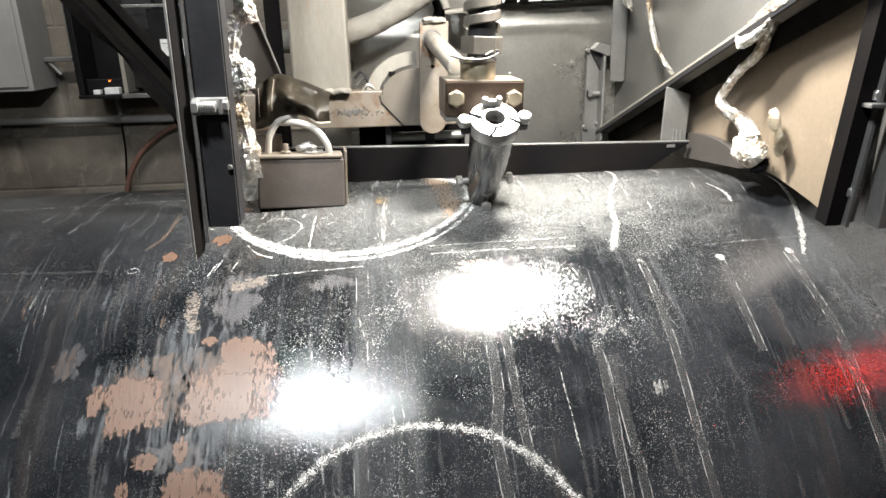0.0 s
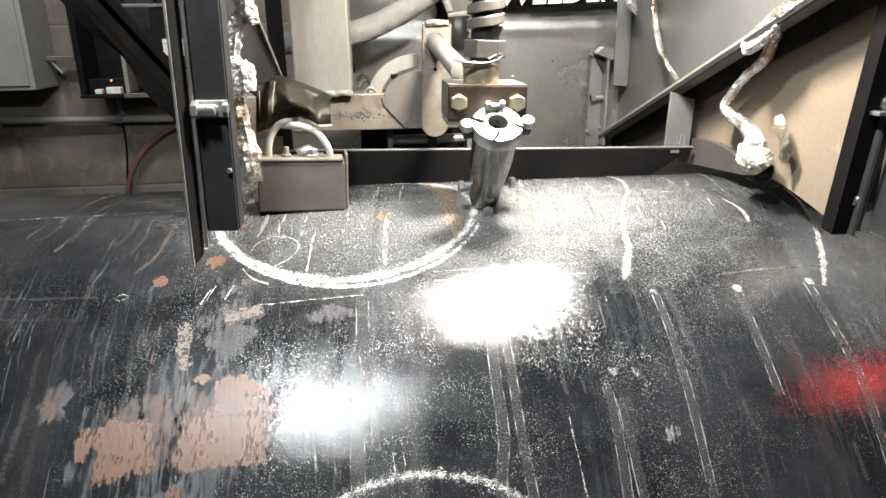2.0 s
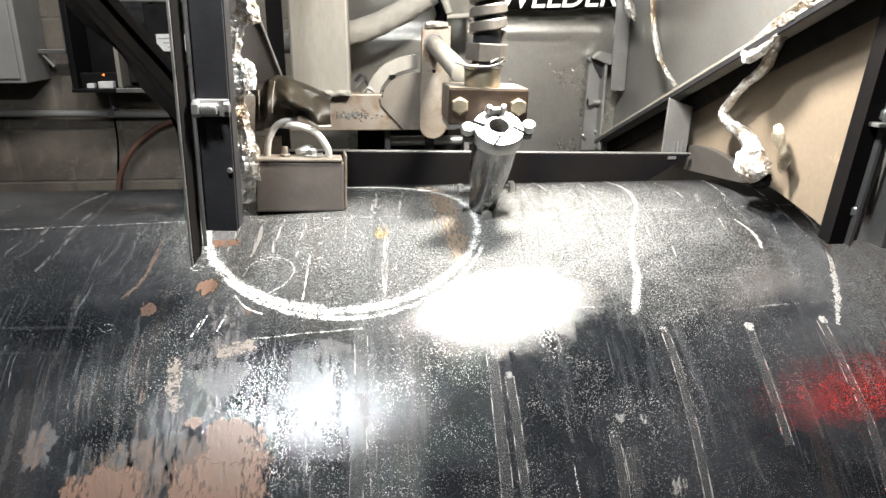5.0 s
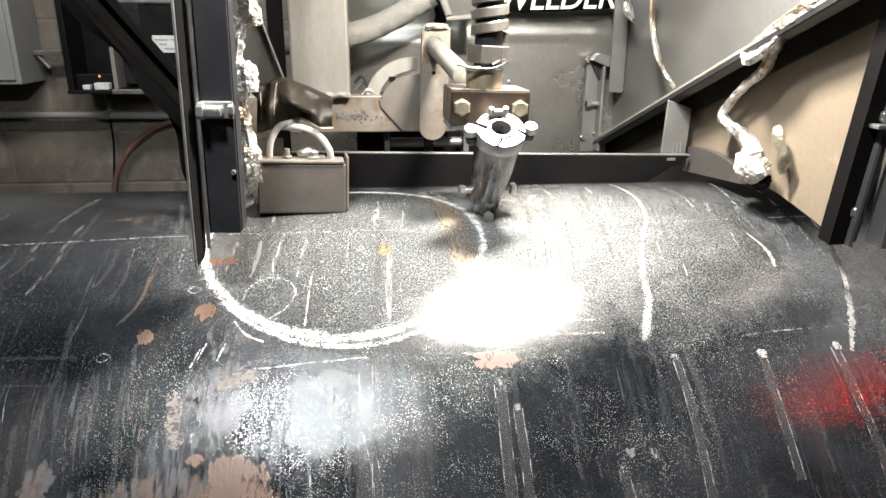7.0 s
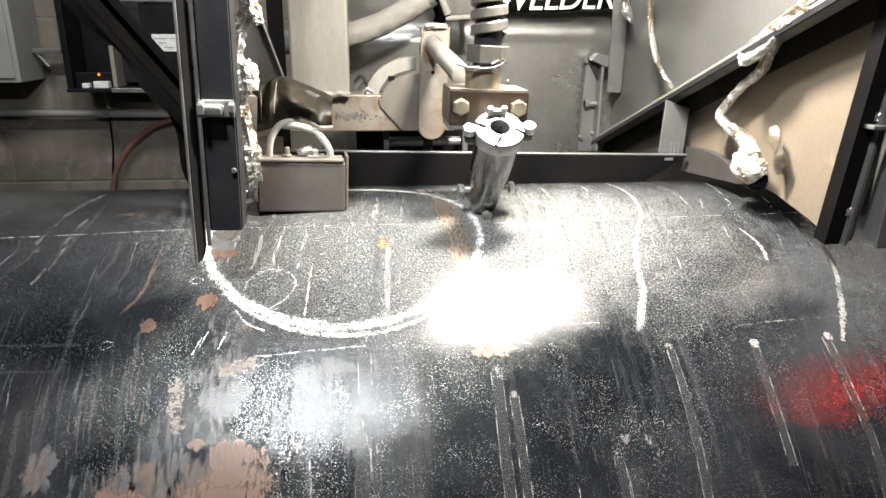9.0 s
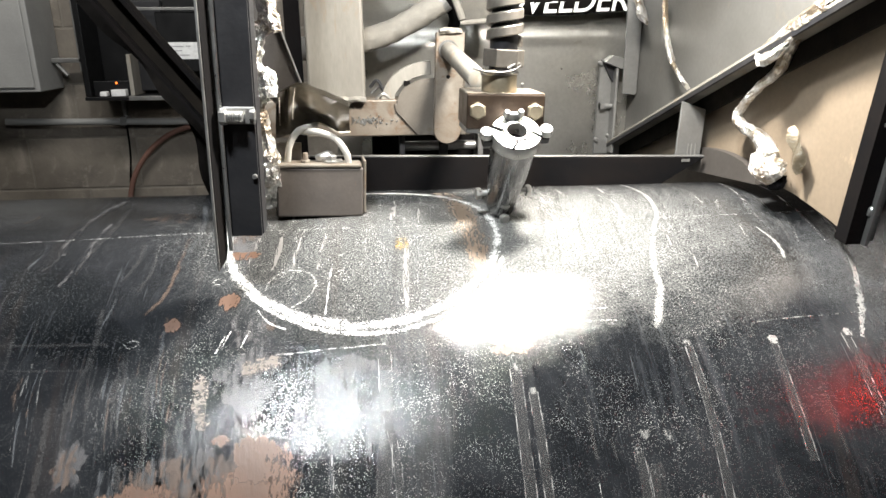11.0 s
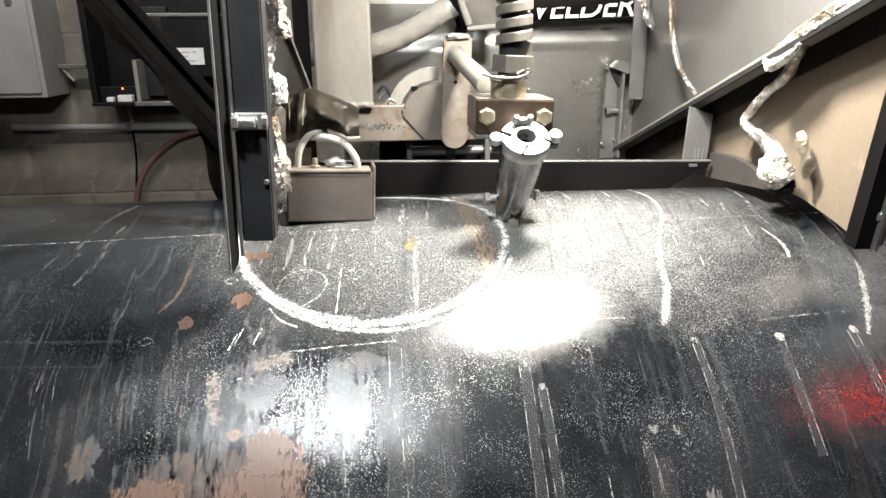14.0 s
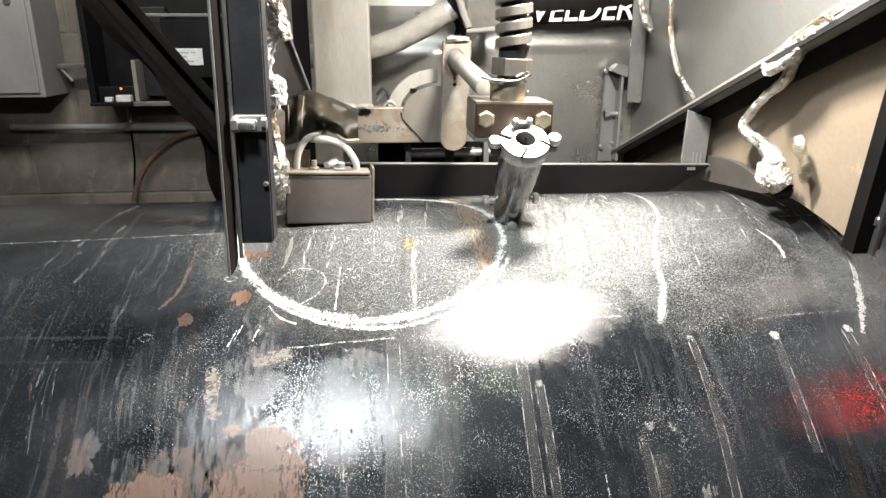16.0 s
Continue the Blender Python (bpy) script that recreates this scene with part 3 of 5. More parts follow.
    drip([(0.040, 28.3), (0.041, 34.9), (0.042, 40.0), (0.047, 47)], 0.0085, 90, 37)
    drip([(0.124, 35.0), (0.125, 40.7), (0.124, 46), (0.126, 53)], 0.009, 90, 39)
    drip([(0.134, 36.3), (0.136, 43.1), (0.142, 53)], 0.009, 90, 41)
    drip([(0.196, 24), (0.197, 30), (0.196, 44), (0.2, 52)], 0.008, 90, 43)
    ribbon("paint_drip", [(-0.071, -2), (-0.076, 8), (-0.082, 18.4), (-0.087, 25)], 0.007, DRIP_FAINT, d, ragged=0.5, n=90)
    drip([(-0.091, 22.5), (-0.091, 27.5), (-0.093, 33.9), (-0.097, 40), (-0.096, 47), (-0.097, 56)], 0.0125, 140, 45)
    drip([(-0.092, 29.4), (-0.084, 34), (-0.081, 40)], 0.007, 70, 47)
    ribbon("paint_drip", [(-0.142, 30), (-0.130, 42), (-0.126, 49)], 0.004, DRIP_EDGE, d, ragged=0.6, n=90)
    for x, a, s in ((0.281, 23.6, 0.0052), (0.359, 23.1, 0.0052), (0.172, 20.9, 0.006), (0.195, 23.6, 0.006), (0.132, 33.3, 0.006), (0.153, 33.6, 0.006), (0.343, 11.0, 0.005),
                    (0.027, 25.4, 0.0045), (0.040, 28.2, 0.0045), (0.43, 3.5, 0.004), (0.124, 34.9, 0.005), (-0.17, 46.8, 0.005)):
        blotch("drip_head", x, a, s, s, DRIP_WHITE if s > 0.0051 and s < 0.0055 else DRIP_DRY, d, seed=int(x * 900), lift=0.0007, ragged=0.25)
    blotch("paint_splash", 0.172, 40.4, 0.010, 0.010, DRIP_DRY, d, 5, ragged=0.5)
    for x, a, n in ((0.085, 37.5, 5), (0.088, 42.6, 4), (-0.06, 39, 3), (-0.068, 40, 3)):
        ribbon("paint_splash", [(x, a), (x + 0.001, a + n / 2), (x + 0.003, a + n)], [0.001, 0.003, 0.001], CHALK_THIN, d, 0.0005, 30, 0.6, int(a))
    for pts, w in (([(0.204, -15.6), (0.196, -4.5), (0.198, 0.6)], 0.006), ([(0.298, -15.7), (0.310, -10.7), (0.308, -3.8)], 0.007),
                   ([(0.389, -18.5), (0.372, -8.8), (0.362, -3.1)], 0.008), ([(0.232, 3.5), (0.227, 7.8)], 0.004), ([(0.245, 9.7), (0.241, 12.7)], 0.004),
                   ([(0.324, 3.2), (0.318, 6.5)], 0.004), ([(0.146, -21), (0.144, -8.9)], 0.006), ([(0.43, -18), (0.42, -8), (0.41, -2)], 0.006)):
        ribbon("drip_streak", pts, [w * 0.5] + [w] * (len(pts) - 1), SCRAPE, d, 0.0004, 50, 0.5, int(w * 9000))
    ribbon("rust_streak", [(0.156, 4.3), (0.150, 10.3)], [0.003, 0.005], RUST_THIN, d, 0.0004, 40)
    rnd = random.Random(4)
    for i in range(34):
        x, a = rnd.uniform(0.06, 0.43), rnd.uniform(-18, 4)
        n = rnd.uniform(5, 14)
        ribbon("drip_streak", [(x, a), (x - 0.008, a + n / 2), (x - 0.014 + rnd.uniform(-0.006, 0.006), a + n)], [0.0012, rnd.uniform(0.003, 0.008), 0.0015], rnd.choice((DRIP_DRY, DRIP, DRIP_FAINT)), d, 0.0003, 30, 0.5, i)
    for x, a, n, w in ((-0.196, 2, 8, 0.012), (-0.176, 1, 9, 0.010), (-0.150, 2.2, 8, 0.013), (-0.072, -9, 8, 0.016), (-0.04, -10, 10, 0.012), (-0.222, 3, 6, 0.010),
                       (-0.064, 6, 16, 0.012), (-0.185, -8, 6, 0.010), (0.115, -10, 14, 0.012), (0.17, -8, 12, 0.010)):
        ribbon("scrape", [(x, a), (x - 0.003, a + n / 2), (x - 0.006, a + n)], [w * 0.6, w, w * 0.5], SCRAPE, d, 0.00035, 40, 0.5, int(a * 7 + 300))
    for i in range(26):
        x, a = rnd.uniform(-0.24, -0.06), rnd.uniform(-16, 16)
        n = rnd.uniform(3, 10)
        ribbon("scrape", [(x, a), (x - 0.003, a + n / 2), (x - 0.005, a + n)], [0.0015, rnd.uniform(0.002, 0.006), 0.0015], rnd.choice((DRIP_DRY, GREY_WIPE)), d, 0.0003, 30, 0.5, i + 200)
    for i in range(56):
        x, a = rnd.uniform(-0.66, -0.27), rnd.uniform(-16, 50)
        n = rnd.uniform(3, 14)
        ribbon("wipe_streak", [(x, a), (x + 0.003, a + n / 2), (x - 0.004, a + n)], rnd.uniform(0.0012, 0.008), rnd.choice((DRIP_FAINT, DRIP_FAINT, GREY_WIPE, RUST_THIN)), d, 0.0003, 30, 0.5, i + 60)
    for i in range(44):
        x, a = rnd.uniform(-0.40, -0.27), rnd.uniform(20.5, 25)
        n = rnd.uniform(4, 11)
        ribbon("wipe_streak", [(x, a), (x - 0.001, a + n / 2), (x + 0.003, a + n)], [0.001, rnd.uniform(0.002, 0.006), 0.001], rnd.choice((DRIP_FAINT, GREY_WIPE, GREY_WIPE, DRIP_DRY, RUST_THIN)), d, 0.0003, 30, 0.5, i + 260)
    for i in range(34):
        x, a = rnd.uniform(-0.27, -0.12), rnd.uniform(24, 46)
        n = rnd.uniform(3, 9)
        ribbon("wipe_streak", [(x, a), (x - 0.001, a + n / 2), (x + 0.002, a + n)], [0.0006, rnd.uniform(0.001, 0.004), 0.0006], rnd.choice((GREY_WIPE, GREY_WIPE, DRIP_DRY)), d, 0.00035, 30, 0.5, i + 320)
    for pts, w, m in (([(-0.405, -14), (-0.409, -11.6), (-0.423, 1.2), (-0.419, 5.7)], 0.013, GREY_FILM), ([(-0.392, -2.5), (-0.394, 2.3), (-0.396, 8.1), (-0.405, 11.7)], 0.012, GREY_FILM),
                      ([(-0.298, 2.5), (-0.296, 7.2), (-0.300, 13.5), (-0.315, 16.6)], 0.008, RUST_THIN), ([(-0.325, 2.7), (-0.322, 8.1)], 0.004, DRIP_DRY),
                      ([(-0.275, 1.6), (-0.274, 6.9)], 0.006, DRIP_DRY), ([(-0.293, 18.9), (-0.293, 21.8), (-0.296, 24.8), (-0.298, 28.4)], 0.013, GREY_WIPE),
                      ([(-0.305, -10), (-0.292, -4), (-0.288, 1)], 0.010, GREY_WIPE)):
        ribbon("long_streak", pts, [w * 0.5] + [w] * (len(pts) - 2) + [w * 0.6], m, d, 0.0005, 70, 0.4, int(w * 9000) + len(pts))
    for i in range(40):
        x, a = rnd.uniform(-0.42, 0.04), rnd.uniform(39, 50)
        n = rnd.uniform(4, 12)
        ribbon("wipe_streak", [(x, a), (x - 0.001, a + n / 2), (x + 0.002, a + n)], [0.001, rnd.uniform(0.003, 0.010), 0.001], rnd.choice((GREY_WIPE, GREY_WIPE, DRIP_FAINT)), d, 0.00028, 30, 0.5, i + 420)
    for i in range(30):
        x, a = rnd.uniform(0.06, 0.44), rnd.uniform(26, 50)
        n = rnd.uniform(1, 5)
        ribbon("drip_streak", [(x, a), (x + 0.001, a + n / 2), (x + 0.002, a + n)], rnd.uniform(0.002, 0.006), DRIP_FAINT, d, 0.0003, 20, 0.6, i + 120)
    # primer, rust and worn scale
    blotch("worn_patch", -0.235, 37.5, 0.11, 0.075, GREY_WIPE, d, 3, 0.0002, 0.6)
    blotch("paint_film", -0.245, 34.4, 0.050, 0.022, GREY_FILM, d, 31, 0.0003, 0.4, square=3)
    blotch("paint_film", -0.215, 26.0, 0.030, 0.042, GREY_FILM, d, 32, 0.0003, 0.5, square=3)
    blotch("paint_film", -0.12, 24.3, 0.032, 0.012, GREY_FILM, d, 33, 0.0003, 0.5, square=3)
    blotch("paint_film", -0.245, 43.5, 0.036, 0.020, GREY_FILM, d, 34, 0.0003, 0.6)
    blotch("paint_film", -0.348, 33.2, 0.015, 0.020, GREY_FILM, d, 35, 0.0003, 0.5, square=3)
    blotch("paint_film", -0.215, 19.5, 0.022, 0.022, GREY_FILM, d, 36, 0.0003, 0.6, square=3)
    blotch("primer_patch", -0.245, 37.0, 0.080, 0.040, RUST_THIN, d, 47, 0.00033, 0.35, square=4)
    blotch("primer_patch", -0.208, 37.6, 0.044, 0.031, RUST, d, 11, 0.0004, 0.22, square=4)
    blotch("primer_patch", -0.194, 33.6, 0.026, 0.019, RUST, d, 12, 0.00045, 0.3, square=4)
    blotch("primer_patch", -0.285, 38.2, 0.029, 0.031, RUST, d, 13, 0.0004, 0.25, square=4)
    blotch("primer_patch", -0.260, 34.0, 0.024, 0.015, RUST_THIN, d, 14, 0.00045, 0.5)
    blotch("primer_patch", -0.319, 37.4, 0.008, 0.015, RUST, d, 15, 0.0004, 0.3, square=3)
    blotch("primer_patch", -0.229, 31.5, 0.008, 0.006, RUST, d, 52, 0.0004, 0.3)
    blotch("primer_patch", -0.232, 47.0, 0.026, 0.024, RUST, d, 17, 0.0004, 0.35, square=3)
    blotch("primer_patch", -0.272, 43.9, 0.012, 0.008, RUST, d, 18, 0.0004, 0.4)
    blotch("primer_patch", -0.243, 43.0, 0.007, 0.013, RUST, d, 21, 0.0004, 0.4)
    blotch("primer_patch", -0.287, 46.8, 0.006, 0.014, RUST, d, 29, 0.0004, 0.4)
    blotch("primer_patch", 0.027, 22.9, 0.025, 0.0100, RUST, d, 19, 0.0008, 0.35, square=3)
    blotch("primer_patch", -0.286, 18.2, 0.009, 0.0085, RUST, d, 24, 0.0005, 0.25)
    blotch("primer_patch", -0.238, 15.1, 0.011, 0.012, RUST, d, 23, 0.0005, 0.4)
    blotch("primer_patch", -0.195, 18.7, 0.006, 0.008, RUST_THIN, d, 22, 0.0005, 0.5)
    blotch("paint_film", -0.236, 5.0, 0.022, 0.034, GREY_FILM, d, 25, 0.0004, 0.3, square=4)
    blotch("primer_patch", -0.236, 3.2, 0.018, 0.012, RUST_THIN, d, 45, 0.0005, 0.4, square=3)
    blotch("primer_patch", -0.234, 7.0, 0.018, 0.008, RUST, d, 46, 0.0005, 0.4, square=3)
    blotch("primer_patch", -0.352, 33.0, 0.010, 0.018, RUST_THIN, d, 26, 0.0005, 0.6)
    blotch("primer_patch", -0.405, 25.4, 0.004, 0.022, RUST_THIN, d, 27, 0.0005, 0.4)
    blotch("primer_patch", -0.33, -4.0, 0.03, 0.02, RUST_THIN, d, 30, 0.0003, 0.6)
    for x, a, u, w, q in ((-0.250, 26.7, 0.009, 0.022, 41), (-0.211, 24.2, 0.010, 0.009, 42), (-0.195, 23.5, 0.012, 0.009, 43), (-0.246, 29.5, 0.007, 0.010, 44)):
        blotch("paint_flake", x, a, u, w, FLAKE, d, q, 0.0006, 0.5, square=3)
    ribbon("rust_band", [(-0.012, -14), (0.004, -8), (0.008, -1), (0.010, 6), (0.012, 13)], [0.030, 0.034, 0.038, 0.034, 0.024], BROWN_FILM, d, 0.0003, 80, 0.4, 5)
    blotch("yellow_mark", -0.068, 5.4, 0.010, 0.018, YELLOW, d, 28, 0.0005, 0.5)
    return d


def build_rolls():
    """Turning rolls under the drum."""
    lean = radians(35)
    y, z = (R + 0.1) * math.sin(lean), AXIS - (R + 0.1) * math.cos(lean)
    s = thing("turning_rolls", "steel roller stand carrying the drum on the floor", "roller stand", pose(0.2, 0, 0), "stands under the drum")
    part("base", box(-0.12, 0.12, -0.55, 0.55, 0.0, 0.09, 0.006), DARK_STEEL, s)
    for q in (-1, 1):
        part("roller", rod((-0.075, q * y, z), (0.075, q * y, z), 0.0995, seg=48, bevel=0.004), BLACK, s, smooth=True)
        part("axle", rod((-0.115, q * y, z), (0.115, q * y, z), 0.02, seg=20), STEEL, s, smooth=True)
        for x in (-0.105, 0.09):
            part("cheek", box(x, x + 0.015, q * y - 0.06, q * y + 0.06, 0.091, z + 0.05, 0.004), DARK_STEEL, s)
    copy_thing(s, pose(-1.3, 0, 0))


# ---- hood round the drum ----
def build_hood():
    tall = 2.78
    h = thing("side_panel", "tan painted sheet side panel of the hood above the drum", "panel", kind="structure")
    # tan lower sheet, cut clear of the drum; leaning front edge
    part("tan_sheet", prism([(0.46, 1.44), (0.10, 1.503), (0.0, 1.512), (-0.083, 1.515), (-0.105, 1.513), (-0.139, 1.507), (-0.170, 1.501), (-0.203, 1.493), (-0.234, 1.80), (-0.362, tall), (0.46, tall)], "x", 0.390, 0.393), TAN, h)
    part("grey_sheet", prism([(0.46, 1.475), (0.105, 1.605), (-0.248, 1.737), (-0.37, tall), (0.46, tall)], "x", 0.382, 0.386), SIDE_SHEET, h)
    b = thing("back_panel", "bent grey galvanised sheet at the back of the hood", "panel", kind="structure")

    def f(u, v):
        x = -0.165 + 0.547 * u
        s = v * 0.42
        if s < 0.29:
            return (x, 0.432 + 0.003 * math.sin(7 * u + 4 * v), 1.385 + s)
        a = min((s - 0.29) / 0.06, 1.15)
        e = max(s - 0.359, 0)
        return (x, 0.432 + 0.06 * (1 - math.cos(a)) + e * math.sin(1.15), 1.675 + 0.06 * math.sin(a) + e * math.cos(1.15))
    part("bent_sheet", sheet(f, 24, 60, -0.003), SHEET, b, smooth=True)
    part("upper_sheet", box(-0.165, 0.40, 0.545, 0.549, 1.66, tall), SHEET, b)
    for x, z in ((0.297, 1.615), (0.18, 1.60), (0.05, 1.66)):
        part("rivet", rod((x, 0.434, z), (x, 0.427, z), 0.0032, 0.002, 16), SHEET, b)


def build_brackets():
    # channel bolted to the back sheet, with a folded flag on its edge
    c = thing("wall_bracket", "grey steel bracket with bolts on the hood's back sheet", "bracket")
    part("strap", prism([(0.318, 1.47), (0.348, 1.47), (0.348, 1.642), (0.322, 1.645)], "y", 0.419, 0.429, 0.001), STEEL, c)
    part("flange", box(0.344, 0.349, 0.395, 0.42, 1.475, 1.64, 0.001), STEEL, c)
    part("flag", prism([(0.322, 1.640), (0.336, 1.652), (0.362, 1.646), (0.358, 1.632), (0.352, 1.628)], "y", 0.392, 0.418, 0.0008), STEEL, c)
    part("web", prism([(0.322, 1.642), (0.350, 1.640), (0.350, 1.592)], "y", 0.408, 0.414), DARK_STEEL, c)
    for x, z in ((0.321, 1.637), (0.321, 1.498), (0.345, 1.505)):
        part("bolt_head", rod((x, 0.42, z), (x, 0.412, z), 0.005, 0.003, 14), STEEL, c)
    bm = rod((0.322, 0.413, 1.561), (0.350, 0.413, 1.561), 0.0055, seg=14)
    hexagon((0.322, 0.413, 1.561), (0.330, 0.413, 1.561), 0.0085, bm=bm)
    hexagon((0.344, 0.413, 1.561), (0.351, 0.413, 1.561), 0.0085, bm=bm)
    part("cross_bolt", bm, STEEL, c)
    d = thing("hanging_strip", "folded grey sheet strip hanging in the hood corner", "strip")
    part("strip_face", prism([(0.354, 1.585), (0.378, 1.583), (0.380, 1.78), (0.352, 1.78)], "y", 0.385, 0.389, 0.0008), STEEL, d)
    part("strip_fold", box(0.376, 0.381, 0.386, 0.43, 1.585, 1.78, 0.0008), STEEL, d)
    # sloping angle bar on the side panel
    a = thing("angle_bar", "sloping dusty steel angle bar with foil lumps on the side panel", "angle bar")
    lo, hi = Vector((0, 0.47, 1.470)), Vector((0, -0.272, 1.748))
    dirv = (hi - lo).normalized()
    up = Vector((0, -dirv.z, dirv.y)) * -1
    if up.z < 0:
        up = -up

    def quad(x0, x1, u0, u1):
        bm = bmesh.new()
        vs = [bm.verts.new(Vector((x, 0, 0)) + p + up * u) for p in (lo, hi) for x in (x0, x1) for u in (u0, u1)]
        bmesh.ops.convex_hull(bm, input=vs)
        bmesh.ops.bevel(bm, geom=bm.edges[:], offset=0.0008, segments=1, affect="EDGES")
        return bm
    part("top_flange", quad(0.343, 0.3815, 0.0, 0.004), PAINTED, a, "dusty pale top flange")
    part("front_lip", quad(0.343, 0.347, -0.006, -0.0005), DARK_STEEL, a)
    # Dark strip in place of the shade the flange throws on the sheet.
    part("shade_web", quad(0.3745, 0.3785, -0.025, -0.0005), WEB_AND_SHADE, a, "brown black web standing in for shade under the flange")
    t = thing("support_tab", "short grey steel tab under the sloping angle bar", "tab")
    part("tab_plate", prism([(0.335, 1.520), (0.372, 1.518), (0.374, 1.588), (0.338, 1.600)], "y", 0.100, 0.104, 0.0008), STEEL, t)
    part("tab_fold", prism([(0.104, 1.519), (0.128, 1.521), (0.128, 1.583), (0.104, 1.588)], "x", 0.3705, 0.374, 0.0006), STEEL, t)
    bm = bmesh.new()
    for x in (0.352, 0.357, 0.363):
        box(x, x + 0.0016, 0.0988, 0.1002, 1.524, 1.540, bm=bm)
    part("scratch_mark", bm, BRIGHT, t, "bright scratched marks")
    # long dark plate behind the drum's top
    p = thing("cross_plate", "long dark steel plate behind the drum with a pointed end", "plate")
    part("web", prism([(-0.19, 1.47), (0.285, 1.470), (0.372, 1.5225), (-0.19, 1.534)], "y", 0.085, 0.090, 0.0006), BLACK, p)
    part("lip", prism([(-0.19, 1.5345), (0.372, 1.523), (0.372, 1.525), (-0.19, 1.5365)], "y", 0.085, 0.094, 0.0005), STEEL, p)
    part("slot_mark", box(0.338, 0.350, 0.0838, 0.0848, 1.517, 1.521), BRIGHT, p)
    g = thing("curved_gusset", "dark curved steel gusset on the tan side panel", "gusset")
    pts = [(0.218, 1.486)]
    for i in range(17):
        q = math.pi * i / 16
        pts.append((0.088 + 0.13 * math.cos(q), 1.499 - 0.012 * math.cos(q) + 0.036 * math.sin(q)))
    part("gusset_plate", prism(pts, "x", 0.378, 0.3885), GUSSET, g)
    # leaning dark post at the front edge of the side panel
    r = thing("hood_post", "dark steel angle post leaning at the hood's front edge", "post")
    p0, p1 = Vector((0.372, -0.208, 1.492)), Vector((0.372, -0.369, 2.78))
    w = Vector((0, -1, -0.125)).normalized()

    def leg(x0, x1, y0, y1, cut=0.0):
        bm = bmesh.new()
        vs = [bm.verts.new(p + Vector((x, 0, 0)) + w * y) for p in (p0, p1) for x in (x0, x1) for y in (y0, y1)]
        bmesh.ops.convex_hull(bm, input=vs)
        bmesh.ops.bevel(bm, geom=bm.edges[:], offset=0.0008, segments=1, affect="EDGES")
        return bm
    part("inner_leg", leg(0.0, 0.0045, 0.0, 0.018), BLACK, r)
    part("outer_leg", leg(0.0045, 0.016, 0.013, 0.018), BLACK, r)
    part("channel", leg(0.0165, 0.034, 0.004, 0.012), STEEL, r)
    part("channel_lip", leg(0.0165, 0.020, 0.0125, 0.024), STEEL, r)
    for k in (0.035, 0.13):
        c = p0 + (p1 - p0).normalized() * k + w * 0.0125
        bolt("post_bolt", (0.392, c.y, c.z), (0.392, c.y - 1, c.z), 0.0075, 0.006, BRIGHT, r, 0.010)
    part("post_clip", box(0.377, 0.412, -0.254, -0.240, 1.609, 1.613, 0.001), BRIGHT, r)
    part("slotted_rail", box(0.414, 0.430, -0.244, -0.222, 1.49, 1.72, 0.0015), STEEL, r)


# ---- foil ----
def foil_thing(name, label, strands):
    f = thing(name, label, "foil")
    for i, (pts, r, n, c, flat) in enumerate(strands):
        part("foil_wrap", hose(pts, r, n // 2 + 6, 11, c * 0.75, 31 + i * 7 + len(pts), flat=flat), FOIL, f)
    return f


